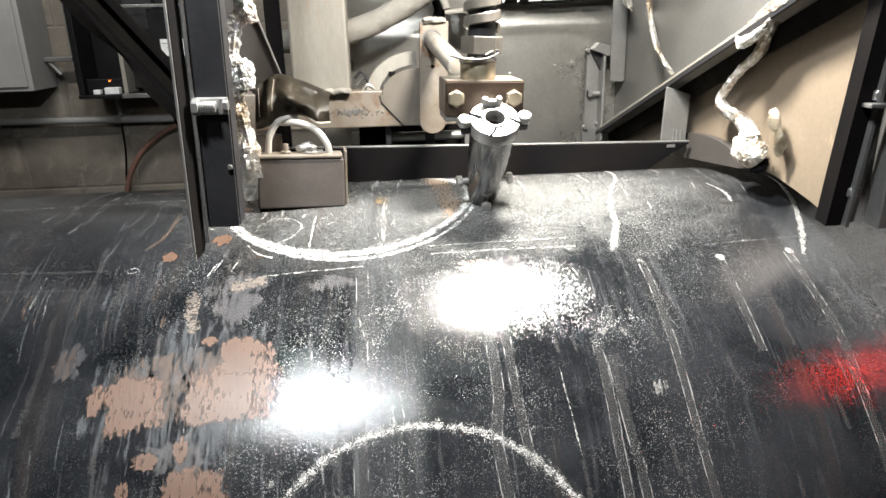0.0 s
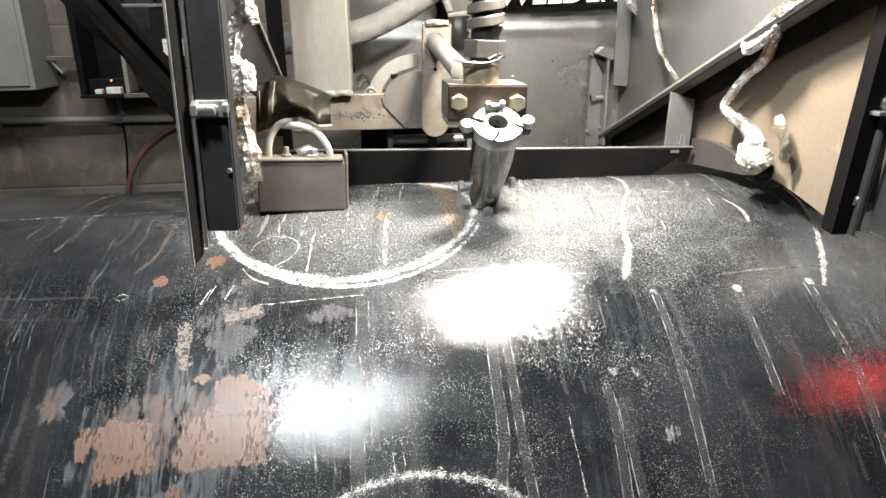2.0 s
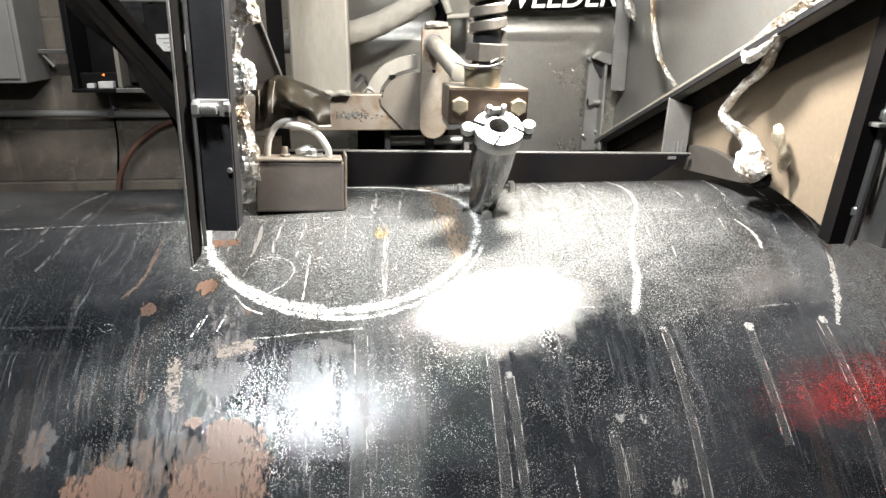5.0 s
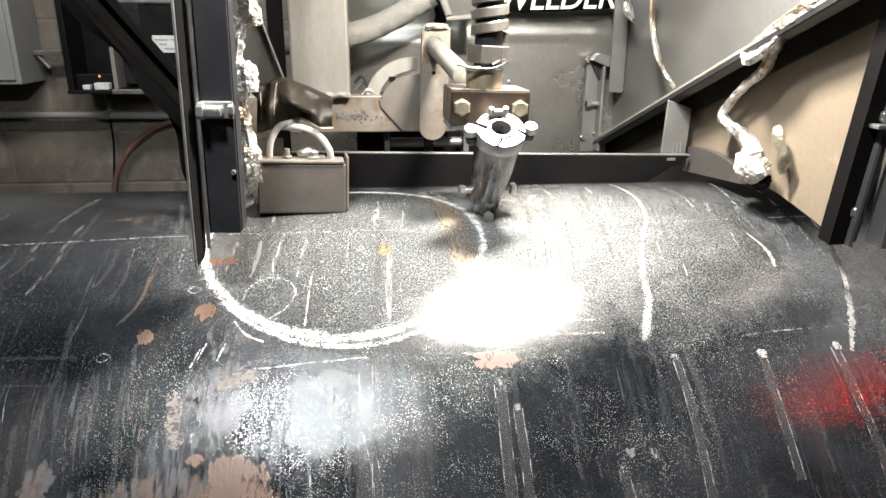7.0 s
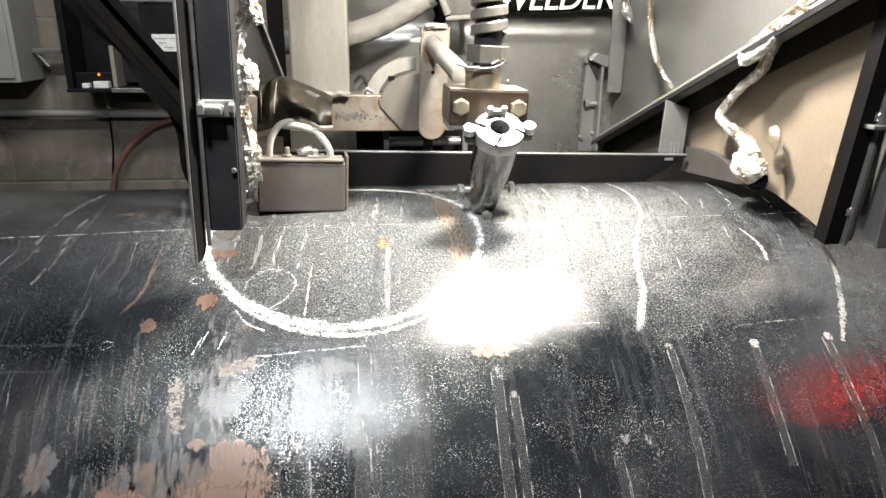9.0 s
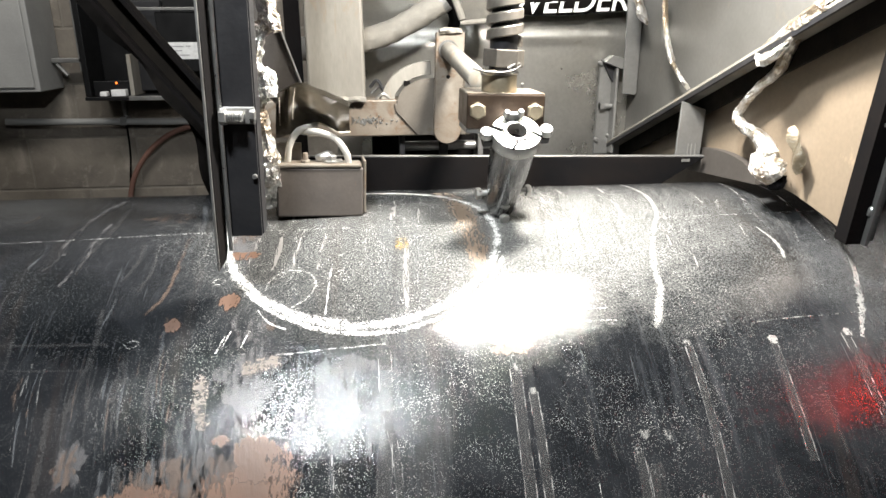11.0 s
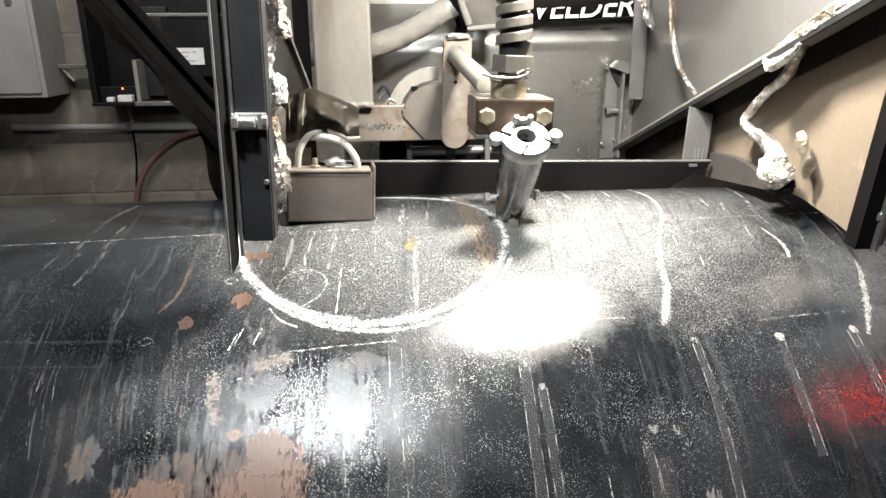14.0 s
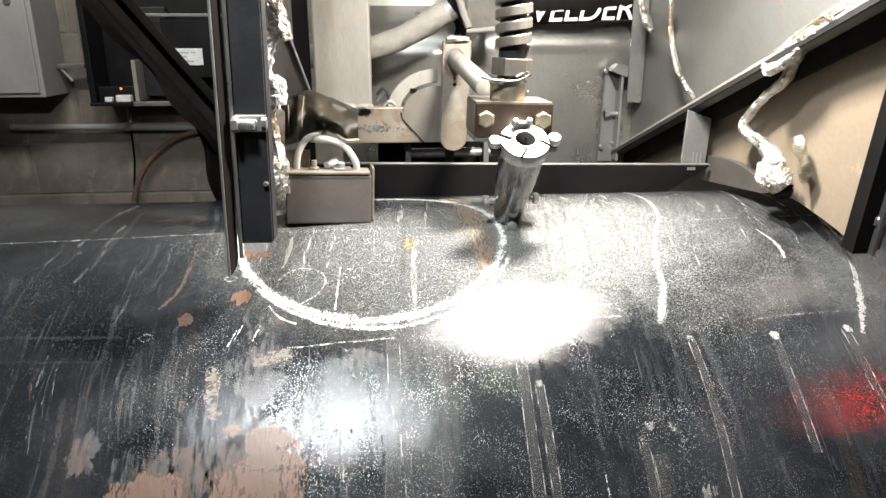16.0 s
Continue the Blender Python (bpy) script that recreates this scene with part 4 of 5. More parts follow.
def build_foil():
    foil_thing("foil_wrapped_cable", "crumpled aluminium foil round a cable on the tan panel", [
        ([(0.366, -0.096, 1.690), (0.366, -0.086, 1.671), (0.366, -0.075, 1.650), (0.366, -0.037, 1.627), (0.366, -0.006, 1.600), (0.366, -0.002, 1.588), (0.366, -0.016, 1.580),
          (0.366, -0.038, 1.577), (0.366, -0.063, 1.570), (0.366, -0.086, 1.553)], [0.010, 0.007, 0.0055, 0.0045, 0.005, 0.0065, 0.0065, 0.0065, 0.0085, 0.011], 90, 0.0016, 1.0),
        ([(0.362, -0.066, 1.556), (0.360, -0.082, 1.545), (0.361, -0.100, 1.541), (0.364, -0.117, 1.546)], [0.008, 0.016, 0.016, 0.008], 26, 0.0035, 0.7)])
    burnt = bpy.data.objects["foil_wrapped_cable"]
    part("burnt_end", hose([(0.366, -0.088, 1.530), (0.367, -0.102, 1.527), (0.369, -0.114, 1.530)], [0.005, 0.010, 0.006], 20, 11, 0.003, 17, flat=0.7), BLACK, burnt, "charred black end")

    def flake(u, v):
        w = math.sin(math.pi * min(1, v * 0.9 + 0.06)) ** 0.8
        y = -0.104 - 0.026 * v - (u - 0.5) * 0.019 * w - 0.008 * math.sin(3 * v)
        return (0.374 - 0.004 * (1 - u) * w - 0.003 * math.sin(9 * v + 4 * u), y, 1.590 - 0.046 * v + 0.006 * (u - 0.5))
    part("foil_flake", sheet(flake, 9, 14, 0.0012), FOIL, burnt, "curled stained foil flake").data.materials[0] = SCORCHED
    foil_thing("foil_lump", "lumps of crumpled foil along the sloping angle bar", [
        ([(0.355, -0.06, 1.678), (0.352, -0.10, 1.690), (0.352, -0.15, 1.712), (0.352, -0.21, 1.735), (0.354, -0.26, 1.756)], [0.003, 0.010, 0.013, 0.009, 0.014], 60, 0.0035, 0.6),
        ([(0.346, -0.062, 1.668), (0.345, -0.082, 1.665), (0.345, -0.105, 1.672), (0.345, -0.128, 1.688)], [0.004, 0.010, 0.008, 0.003], 30, 0.003, 0.6)])
    foil_thing("foil_strip", "thin foil strip hanging down the hood's inside corner", [
        ([(0.345, 0.335, 1.76), (0.345, 0.30, 1.722), (0.346, 0.275, 1.706)], [0.010, 0.014, 0.003], 26, 0.004, 0.5),
        ([(0.348, 0.222, 1.76), (0.348, 0.205, 1.700), (0.348, 0.176, 1.657), (0.348, 0.150, 1.637), (0.350, 0.116, 1.618)], [0.006, 0.006, 0.008, 0.006, 0.006], 60, 0.0022, 0.5)])
    foil_thing("foil_wrapped_hose", "crumpled foil wrapped round a hose beside the post", [
        ([(-0.205, -0.06, 1.78), (-0.203, -0.06, 1.715), (-0.214, -0.06, 1.690), (-0.219, -0.06, 1.668), (-0.216, -0.06, 1.640), (-0.218, -0.062, 1.61), (-0.214, -0.066, 1.575), (-0.212, -0.066, 1.55), (-0.214, -0.05, 1.505)],
         [0.007, 0.008, 0.006, 0.006, 0.0075, 0.007, 0.009, 0.012, 0.011], 130, 0.0048, 1.0),
        ([(-0.205, -0.062, 1.705), (-0.197, -0.064, 1.708), (-0.192, -0.066, 1.695)], [0.006, 0.008, 0.004], 30, 0.003, 0.6),
        ([(-0.212, -0.063, 1.656), (-0.205, -0.068, 1.648), (-0.204, -0.068, 1.628)], [0.006, 0.010, 0.006], 30, 0.003, 0.7)])


# ---- hanging post and shoe ----
def build_post():
    p = thing("hanging_post", "dark steel channel post with bright ground edges hanging over the drum", "post",
              Matrix.Translation((-0.21, -0.22, 1.6)) @ pose(0, 0, 0, 0, 1.26, 0) @ Matrix.Translation((0.21, 0.22, -1.6)))
    part("web", box(-0.229, -0.198, -0.216, -0.212, 1.516, 2.76, 0.0006), DARK_STEEL, p)
    part("return_flange", box(-0.201, -0.197, -0.2125, -0.19, 1.517, 2.76, 0.0006), DARK_STEEL, p)
    part("front_flange", prism([(-0.2327, 1.492), (-0.2307, 1.502), (-0.2307, 2.76), (-0.2327, 2.76)], "y", -0.246, -0.2125, 0.0003), BLACK, p)
    part("edge_strip", box(-0.2332, -0.2312, -0.2490, -0.2463, 1.494, 2.76, 0.0005), BRIGHT, p, "bright ground edge")
    part("round_bar", rod((-0.2265, -0.2195, 1.503), (-0.2265, -0.2195, 2.76), 0.0019, seg=16), BRIGHT, p, "bright round bar")
    part("clip_plate", box(-0.2245, -0.197, -0.2205, -0.2165, 1.619, 1.634, 0.0012), BRIGHT, p)
    bm = hexagon((-0.2255, -0.227, 1.6265), (-0.2195, -0.227, 1.6265), 0.0075)
    for i in range(7):
        rod((-0.2195 + i * 0.002, -0.227, 1.6265), (-0.2180 + i * 0.002, -0.227, 1.6265), 0.0050, 0.0042, 16, bm=bm)
    part("clip_bolt", bm, BRIGHT, p, "threaded bright bolt")
    part("nut", hexagon((-0.2015, -0.2195, 1.627), (-0.1965, -0.2195, 1.627), 0.0055), BRIGHT, p)
    part("rivet", rod((-0.2010, -0.2125, 1.572), (-0.2010, -0.219, 1.572), 0.003, 0.002, 12), BRIGHT, p)


def build_shoe():
    m = pose(-0.159, -0.050, 1.5205, 0, 2.4, 6)
    s = thing("contact_shoe", "brown steel contact shoe block resting on the drum", "block", m)
    part("body", box(-0.049, 0.049, -0.014, 0.016, -0.029, 0.0285, 0.0022), SHOE, s)
    part("top_lip", box(-0.050, 0.047, -0.0155, 0.012, 0.0287, 0.0325, 0.0012), RUSTY, s)
    part("end_plate", box(0.0495, 0.0525, -0.010, 0.020, -0.026, 0.036, 0.001), RUSTY, s)
    part("back_plate", box(-0.052, -0.02, 0.0165, 0.020, -0.03, 0.052, 0.001), RUSTY, s)
    bolt("bolt", (0.013, 0.0, 0.0328), (0.013, 0, 1), 0.0068, 0.0062, BRIGHT, s, 0.0098)
    part("washer_clip", box(0.006, 0.026, -0.007, 0.008, 0.0326, 0.0350, 0.0006), BRIGHT, s)
    part("stud", rod((-0.016, -0.002, 0.0326), (-0.016, -0.002, 0.0435), 0.0036, 0.0030, 14, 0.0006), RUSTY, s)
    part("stud_nut", hexagon((-0.016, -0.002, 0.0326), (-0.016, -0.002, 0.0356), 0.006), RUSTY, s)
    part("strap_end", hose([(-0.004, 0.002, 0.036), (0.006, 0.0, 0.040), (0.014, 0.004, 0.041)], [0.003, 0.004, 0.003], 14, 8, 0.001, 3), BRIGHT, s)
    part("cable", hose([(-0.036, 0.002, 0.031), (-0.033, 0.0, 0.052), (-0.022, 0.004, 0.068), (-0.002, 0.012, 0.072)], 0.0038, 36, 14), CABLE, s, "pale grey cable loop", True)
    part("cable", hose([(0.033, 0.0, 0.031), (0.030, -0.002, 0.044), (0.018, 0.0, 0.059), (0.000, 0.002, 0.066), (-0.02, 0.01, 0.066)], 0.0040, 36, 14), CABLE, s, "pale grey cable loop", True)
    # leather cover over the cables
    c = thing("leather_cover", "dark scorched leather cover with pale stitching over the shoe's cables", "cover")

    def f(u, v):
        x = -0.205 + 0.083 * u
        top = 1.627 + 0.013 * math.sin(min(u * 3.2, 1.57) ) - 0.029 * max(0, u - 0.25) ** 1.1 / 0.75
        low = 1.581 + 0.011 * math.sin(math.pi * u) ** 2 + 0.004 * u
        z = top + (low - top) * v
        fold = 0.020 * math.exp(-((u - 0.46 - 0.18 * v) / 0.15) ** 2) * math.sin(math.pi * min(v * 1.4, 1)) - 0.030 * math.exp(-((u - 0.60) / 0.18) ** 2) * max(0, v - 0.55) / 0.45
        fold += 0.006 * math.exp(-((u - 0.2) / 0.05) ** 2) + 0.007 * math.exp(-((u - 0.85) / 0.07) ** 2) * v
        y = -0.028 - 0.030 * math.sin(v * 1.6) * (0.5 + 0.5 * math.sin(math.pi * u)) - fold + 0.004 * math.sin(9 * u + 5 * v) + 0.007 * (1 - 2 * abs(noise.noise((u * 3.1, v * 2.3, 4.2)))) * math.sin(math.pi * u)
        return (x, y, z)
    part("front_flap", sheet(f, 40, 26, 0.0022), LEATHER, c, smooth=True)
    part("edge_trim", hose([Vector(f(0.3 + 0.07 * i, 0.995)) + Vector((0, -0.001, 0)) for i in range(11)], 0.0013, 60, 8), THREAD, c, "pale worn edge", True)

    def g(u, v):
        a = f(u, 0)
        return (a[0] + 0.004 * v, a[1] + 0.060 * v, a[2] + 0.004 * math.sin(v * 3) - 0.010 * v * v)
    part("top_flap", sheet(g, 40, 12, 0.0022), LEATHER, c, smooth=True)

    for u0, v0, u1, v1, k in ((0.27, 0.06, 0.25, 0.72, 11), (0.05, 0.1, 0.07, 0.75, 10)):
        bm = bmesh.new()
        for i in range(k):
            a = Vector(f(u0 + (u1 - u0) * i / k, v0 + (v1 - v0) * i / k)) + Vector((0, -0.0014, 0))
            b = Vector(f(u0 + (u1 - u0) * (i + 0.6) / k, v0 + (v1 - v0) * (i + 0.6) / k)) + Vector((0, -0.0014, 0))
            rod(a, b, 0.00055, seg=6, bm=bm)
        part("stitching", bm, THREAD, c, "pale thread stitching")


# ---- feed nozzle, clamp block and hose ----
def build_nozzle():
    base, top = Vector((0.0505, -0.062, 1.4945)), Vector((0.0535, -0.1335, 1.595))
    m, n = along(base, top)
    z = thing("nozzle_tube", "bright machined steel nozzle tube with a bolted clamp collar", "nozzle", m)
    turn = pose(0, 0, 0, 0, 0, math.degrees((m.inverted().to_3x3() @ Vector((1, 0, 0))).to_2d().angle_signed(Vector((1, 0))) * -1))
    z.matrix_basis = m @ turn
    seg = 40

    def pipe(prof, bm=None):
        bm = bm or bmesh.new()
        rings = [[bm.verts.new((r * math.cos(2 * math.pi * j / seg), r * math.sin(2 * math.pi * j / seg), h)) for j in range(seg)] for r, h in prof]
        for a, b in zip(rings, rings[1:] + rings[:1]):
            for j in range(seg):
                bm.faces.new((a[j], a[(j + 1) % seg], b[(j + 1) % seg], b[j]))
        bmesh.ops.recalc_face_normals(bm, faces=bm.faces[:])
        return bm
    part("tube", pipe([(0.0150, -0.002), (0.0180, 0.010), (0.0195, 0.036), (0.0228, 0.070), (0.0243, n - 0.016), (0.0236, n - 0.003), (0.0185, n - 0.003), (0.0150, 0.06), (0.011, -0.002)]), NOZZLE, z, smooth=True)
    part("collar", pipe([(0.0243, n - 0.014), (0.0268, n - 0.013), (0.0268, n - 0.001), (0.0255, n + 0.001), (0.0150, n + 0.001), (0.0150, n - 0.014)]), BRIGHT, z, smooth=True)
    part("inner_ring", pipe([(0.0104, n - 0.020), (0.0145, n - 0.020), (0.0140, n + 0.0020), (0.0134, n + 0.0030), (0.0112, n + 0.0030), (0.0104, n + 0.0020)]), BRIGHT, z, smooth=True)
    part("bore", rod((0, 0, n - 0.022), (0, 0, n - 0.012), 0.0103, seg=24), BLACK, z, "dark open bore")
    part("liner", pipe([(0.0060, -0.01), (0.0088, -0.01), (0.0088, n - 0.012), (0.0060, n - 0.012)]), BLACK, z, smooth=True)
    for a in (-38, 52, 142, 232):
        q = pose(0, 0, 0, 0, 0, a)
        part("jaw", box(0.0135, 0.0205, -0.0060, 0.0060, n - 0.006, n + 0.0026, 0.0010, m=q), BRIGHT, z)
        part("jaw_slot", box(0.0132, 0.0258, 0.0070, 0.0090, n + 0.0004, n + 0.0026, m=q), BLACK, z)
    for s in (-1, 1):
        part("ear", box(min(s * 0.022, s * 0.036), max(s * 0.022, s * 0.036), -0.007, 0.007, n - 0.013, n - 0.004, 0.002), DARK_STEEL, z)
        bm = rod((s * 0.032, 0, n - 0.0038), (s * 0.032, 0, n + 0.0040), 0.0078, 0.0072, 24, 0.0015)
        part("ear_bolt", bm, BRIGHT, z)
        bm = rod((s * 0.015, 0.0, 0.030), (s * 0.030, 0.0, 0.030), 0.0033, seg=14)
        hexagon((s * 0.0262, 0.0, 0.030), (s * 0.0325, 0.0, 0.030), 0.0070, bm=bm)
        part("side_bolt", bm, BRIGHT, z)
    part("top_clip", box(-0.008, 0.008, 0.016, 0.022, n - 0.004, n + 0.0095, 0.002), BRIGHT, z)
    for x in (-0.0075, 0.0075):
        part("clip_knob", rod((x, 0.019, n + 0.004), (x, 0.019, n + 0.0125), 0.0040, 0.0032, 16, 0.001), BRIGHT, z)
    for p in (Vector((0.0515, -0.0865, 1.507)), Vector((0.0515, -0.0855, 1.490))):
        foot = bolt("foot_bolt", p, p + Vector((0.001, -0.010, -0.001)), 0.0062, 0.006, BRIGHT, z, 0.0, 0.012)
        foot.matrix_parent_inverse = z.matrix_basis.inverted()

    b = thing("clamp_block", "brown steel clamp block with two plated bolts", "block", pose(0.0495, -0.058, 1.6115, 0, 1.5, 0))
    part("block_body", box(-0.043, 0.043, -0.036, 0.040, -0.0185, 0.0185, 0.0014), BROWN_BLOCK, b)
    part("top_plate", box(-0.0425, 0.0425, -0.0352, 0.039, 0.0187, 0.0197, 0.0004), RUSTY, b, "pale scoured top face")
    part("block_step", box(-0.043, 0.03, -0.0345, 0.03, -0.024, -0.0187, 0.001), STEEL, b)
    for x in (-0.0315, 0.0315):
        bolt("bolt", (x, -0.036, 0.001), (x, -1, 0.001), 0.0096, 0.0065, BRASS, b, 0.0)
    g = thing("hose_collar", "yellow zinc plated collar with a twisted wire round it", "collar")
    bm = rod((0.045, -0.073, 1.6315), (0.045, -0.073, 1.6495), 0.0195, 0.0195, 36, 0.0008)
    part("ring", bm, BRASS, g, smooth=True)
    part("rim", rod((0.045, -0.073, 1.6495), (0.045, -0.073, 1.6535), 0.0208, 0.0205, 36, 0.0006), BRIGHT, g, smooth=True)
    wire = [(0.045 + 0.0205 * math.cos(a), -0.073 + 0.0205 * math.sin(a), 1.6520 + 0.0012 * math.sin(3 * a)) for a in np.linspace(3.4, 7.4, 14)]
    part("wire", hose(wire, 0.0011, 50, 8), BRIGHT, g)
    part("wire", hose([(0.014, -0.084, 1.6570), (0.026, -0.0945, 1.6545), (0.045, -0.0958, 1.6535), (0.058, -0.0925, 1.656), (0.066, -0.085, 1.6605), (0.060, -0.091, 1.6620), (0.050, -0.0955, 1.6575)], 0.0011, 40, 8), BRIGHT, g)
    part("wire_twist", hose([(0.024, -0.0925, 1.6545), (0.032, -0.0945, 1.6530), (0.037, -0.095, 1.6545)], [0.001, 0.0022, 0.001], 20, 8, 0.0005), BRASS, g)
    h = thing("spiral_hose", "grey steel spiral wound hose with a hexagon nut", "hose")
    part("hexagon_nut", hexagon((0.049, -0.073, 1.658), (0.050, -0.073, 1.6765), 0.0228, 0.0012), COIL, h)
    part("neck", rod((0.048, -0.073, 1.6536), (0.050, -0.073, 1.70), 0.0150, seg=30), DARK_STEEL, h, smooth=True)
    part("core", rod((0.050, -0.073, 1.676), (0.052, -0.073, 2.78), 0.0145, seg=30), DARK_STEEL, h, smooth=True)
    bm = bmesh.new()
    rows, pitch, k = [], 0.0150, 26
    turns = 12
    for i in range(turns * k + 1):
        a, zc = 2 * math.pi * i / k, 1.6845 + pitch * i / k
        ring = []
        for r, dz in ((0.0140, -0.0058), (0.0190, -0.0056), (0.0203, -0.0046), (0.0200, 0.0036), (0.0188, 0.0050), (0.0140, 0.0056)):
            ring.append(bm.verts.new((0.050 + r * math.cos(a), -0.073 + r * math.sin(a), zc + dz)))
        rows.append(ring)
    for p, q in zip(rows, rows[1:]):
        for j in range(6):
            bm.faces.new((p[j], q[j], q[(j + 1) % 6], p[(j + 1) % 6]))
    bm.faces.new(rows[0]), bm.faces.new(rows[-1][::-1])
    bmesh.ops.recalc_face_normals(bm, faces=bm.faces[:])
    part("spiral", bm, COIL, h, smooth=True)


# ---- machine frame behind ----
def build_frame():
    f = thing("machine_column", "pale dusty square steel column welded to a rusty arm", "column")
    part("column", box(-0.195, -0.107, 0.255, 0.335, 1.594, 2.78, 0.004), PAINTED, f)
    part("weld_bead", hose([(-0.196 + 0.009 * i, 0.252 + 0.001 * (i % 2), 1.594 + 0.0012 * math.sin(i * 2.4)) for i in range(11)], 0.0042, 60, 8, 0.0006, 5), PAINTED, f, smooth=True)
    part("arm", box(-0.30, 0.06, 0.262, 0.325, 1.535, 1.592, 0.002), RUSTY, f, "pale rusty arm with weld spatter")
    bm = bmesh.new()
    rnd = random.Random(9)
    for i in range(130):
        x, z = rnd.gauss(-0.105, 0.016), rnd.gauss(1.560, 0.0035)
        bmesh.ops.create_icosphere(bm, subdivisions=1, radius=rnd.uniform(0.0008, 0.0018), matrix=Matrix.Translation((x, 0.2615, z)))
    tagged(part("weld_spatter", bm, BRIGHT, f, "grey weld spatter"), kind="stuff")
    # curved slotted plate
    pts = [(-0.083, 1.584)]
    for i in range(13):
        a = math.pi - (math.pi / 2) * i / 12 * 0.98
        pts.append((0.000 + 0.083 * math.cos(a), 1.586 + 0.064 * math.sin(a)))
    for i in range(13):
        a = math.pi / 2 * 1.02 + (math.pi / 2 * 0.98) * i / 12
        pts.append((0.000 + 0.062 * math.cos(a), 1.586 + 0.043 * math.sin(a)))
    part("curved_rim", prism(pts, "y", 0.276, 0.300, 0.0008), PAINTED, f)
    pts = [(0.05, 1.536), (-0.026, 1.536), (-0.060, 1.574), (-0.062, 1.586)]
    for i in range(13):
        a = math.pi - (math.pi / 2) * i / 12
        pts.append((0.0 + 0.058 * math.cos(a), 1.586 + 0.039 * math.sin(a)))
    pts.append((0.05, 1.625))
    part("quadrant_plate", prism(pts, "y", 0.258, 0.2615, 0.0006), QUADRANT, f, "dull grey brown quadrant plate")
    part("slot", box(-0.046, -0.036, 0.270, 0.2755, 1.612, 1.620, m=pose(0, 0, 0)), BLACK, f)
    l = thing("swing_link", "pale rusty flat steel link with a round pin", "link")
    pts = [(0.003, 1.694), (0.047, 1.694)] + [(0.0195 + 0.0215 * math.cos(-math.pi * i / 12), 1.546 + 0.0215 * math.sin(-math.pi * i / 12)) for i in range(13)]
    part("link_plate", prism(pts, "y", 0.236, 0.250, 0.0012), RUSTY, l)
    part("pin", rod((0.021, 0.24, 1.668), (0.031, -0.012, 1.640), 0.0125, seg=28, bevel=0.001), PAINTED, l, "pale round pin", True)
    part("pin_washer", rod((0.0208, 0.2355, 1.6683), (0.0209, 0.2325, 1.668), 0.0145, seg=28), STEEL, l)
    part("hole", rod((0.021, 0.2362, 1.628), (0.021, 0.2356, 1.628), 0.003, seg=14), BLACK, l)
    part("weld", hose([(0.008, 0.232, 1.6945), (0.02, 0.234, 1.696), (0.034, 0.234, 1.6955), (0.042, 0.234, 1.695)], [0.003, 0.0045, 0.004, 0.002], 30, 8, 0.0012, 4), PAINTED, l)
    u = thing("undercarriage", "dark spring and shaft under the machine's arm", "spring")
    part("shaft", rod((-0.05, 0.30, 1.512), (0.12, 0.30, 1.512), 0.008, seg=18), STEEL, u, smooth=True)
    part("bracket", box(-0.055, -0.046, 0.28, 0.325, 1.46, 1.535, 0.001), DARK_STEEL, u)
    part("bracket", box(0.075, 0.084, 0.28, 0.325, 1.46, 1.535, 0.001), STEEL, u)
    part("coil", hose([(0.012 + 0.0022 * i / 4, 0.30 + 0.013 * math.cos(i * math.pi / 2), 1.512 + 0.013 * math.sin(i * math.pi / 2)) for i in range(26)], 0.0022, 200, 8), DARK_STEEL, u, smooth=True)
    part("back_plate", box(-0.10, 0.14, 0.345, 0.350, 1.44, 1.535), BLACK, u)
    w = thing("wire_bundle", "small bundle of dark wires at the column's foot", "wires")
    for i, (a, b) in enumerate((((-0.098, 0.29, 1.600), (-0.07, 0.285, 1.585)), ((-0.10, 0.285, 1.61), (-0.075, 0.28, 1.597)), ((-0.095, 0.28, 1.585), (-0.066, 0.278, 1.590)))):
        mid = ((a[0] + b[0]) / 2, a[1] - 0.004, max(a[2], b[2]) + 0.010)
        part("wire", hose([a, mid, b], 0.0026, 20, 8), (STEEL, DARK_STEEL, BRIGHT)[i], w, smooth=True)
    k = thing("cloth_hose", "dusty grey cloth hose sleeve slung behind the column", "hose")
    pts = [(-0.24, 0.345, 1.665), (-0.16, 0.342, 1.672), (-0.10, 0.338, 1.682), (-0.05, 0.335, 1.700), (-0.01, 0.332, 1.722), (0.02, 0.330, 1.740)]
    part("sleeve", hose(pts, [0.018, 0.019, 0.019, 0.018, 0.019, 0.018], 60, 18, 0.0010, 8), CLOTH, k, smooth=True)
    part("sleeve_end", rod((0.018, 0.331, 1.7385), (0.026, 0.330, 1.7445), 0.0195, 0.0190, 20, 0.001), STEEL, k)
    q = thing("cloth_flap", "dusty grey cloth flap hanging beside the spiral hose", "cloth")

    def f2(a, b):
        return (0.052 + 0.06 * a, 0.325 + 0.004 * math.sin(6 * a + 2 * b), 1.85 - 0.138 * b - 0.008 * (1 - a) * b + 0.002 * math.sin(9 * a))
    part("flap", sheet(f2, 20, 16, 0.003), CLOTH, q, smooth=True)
    part("hem", hose([(0.050, 0.322, 1.7075), (0.075, 0.320, 1.709), (0.112, 0.322, 1.7125)], 0.004, 24, 8), CLOTH, q, smooth=True)
    part("edge_fold", hose([(0.030, 0.325, 1.80), (0.040, 0.322, 1.75), (0.053, 0.320, 1.713)], 0.006, 24, 8), CLOTH, q, smooth=True)
    o = thing("dark_hose", "dark rubber hose in the shade behind the machine", "hose")
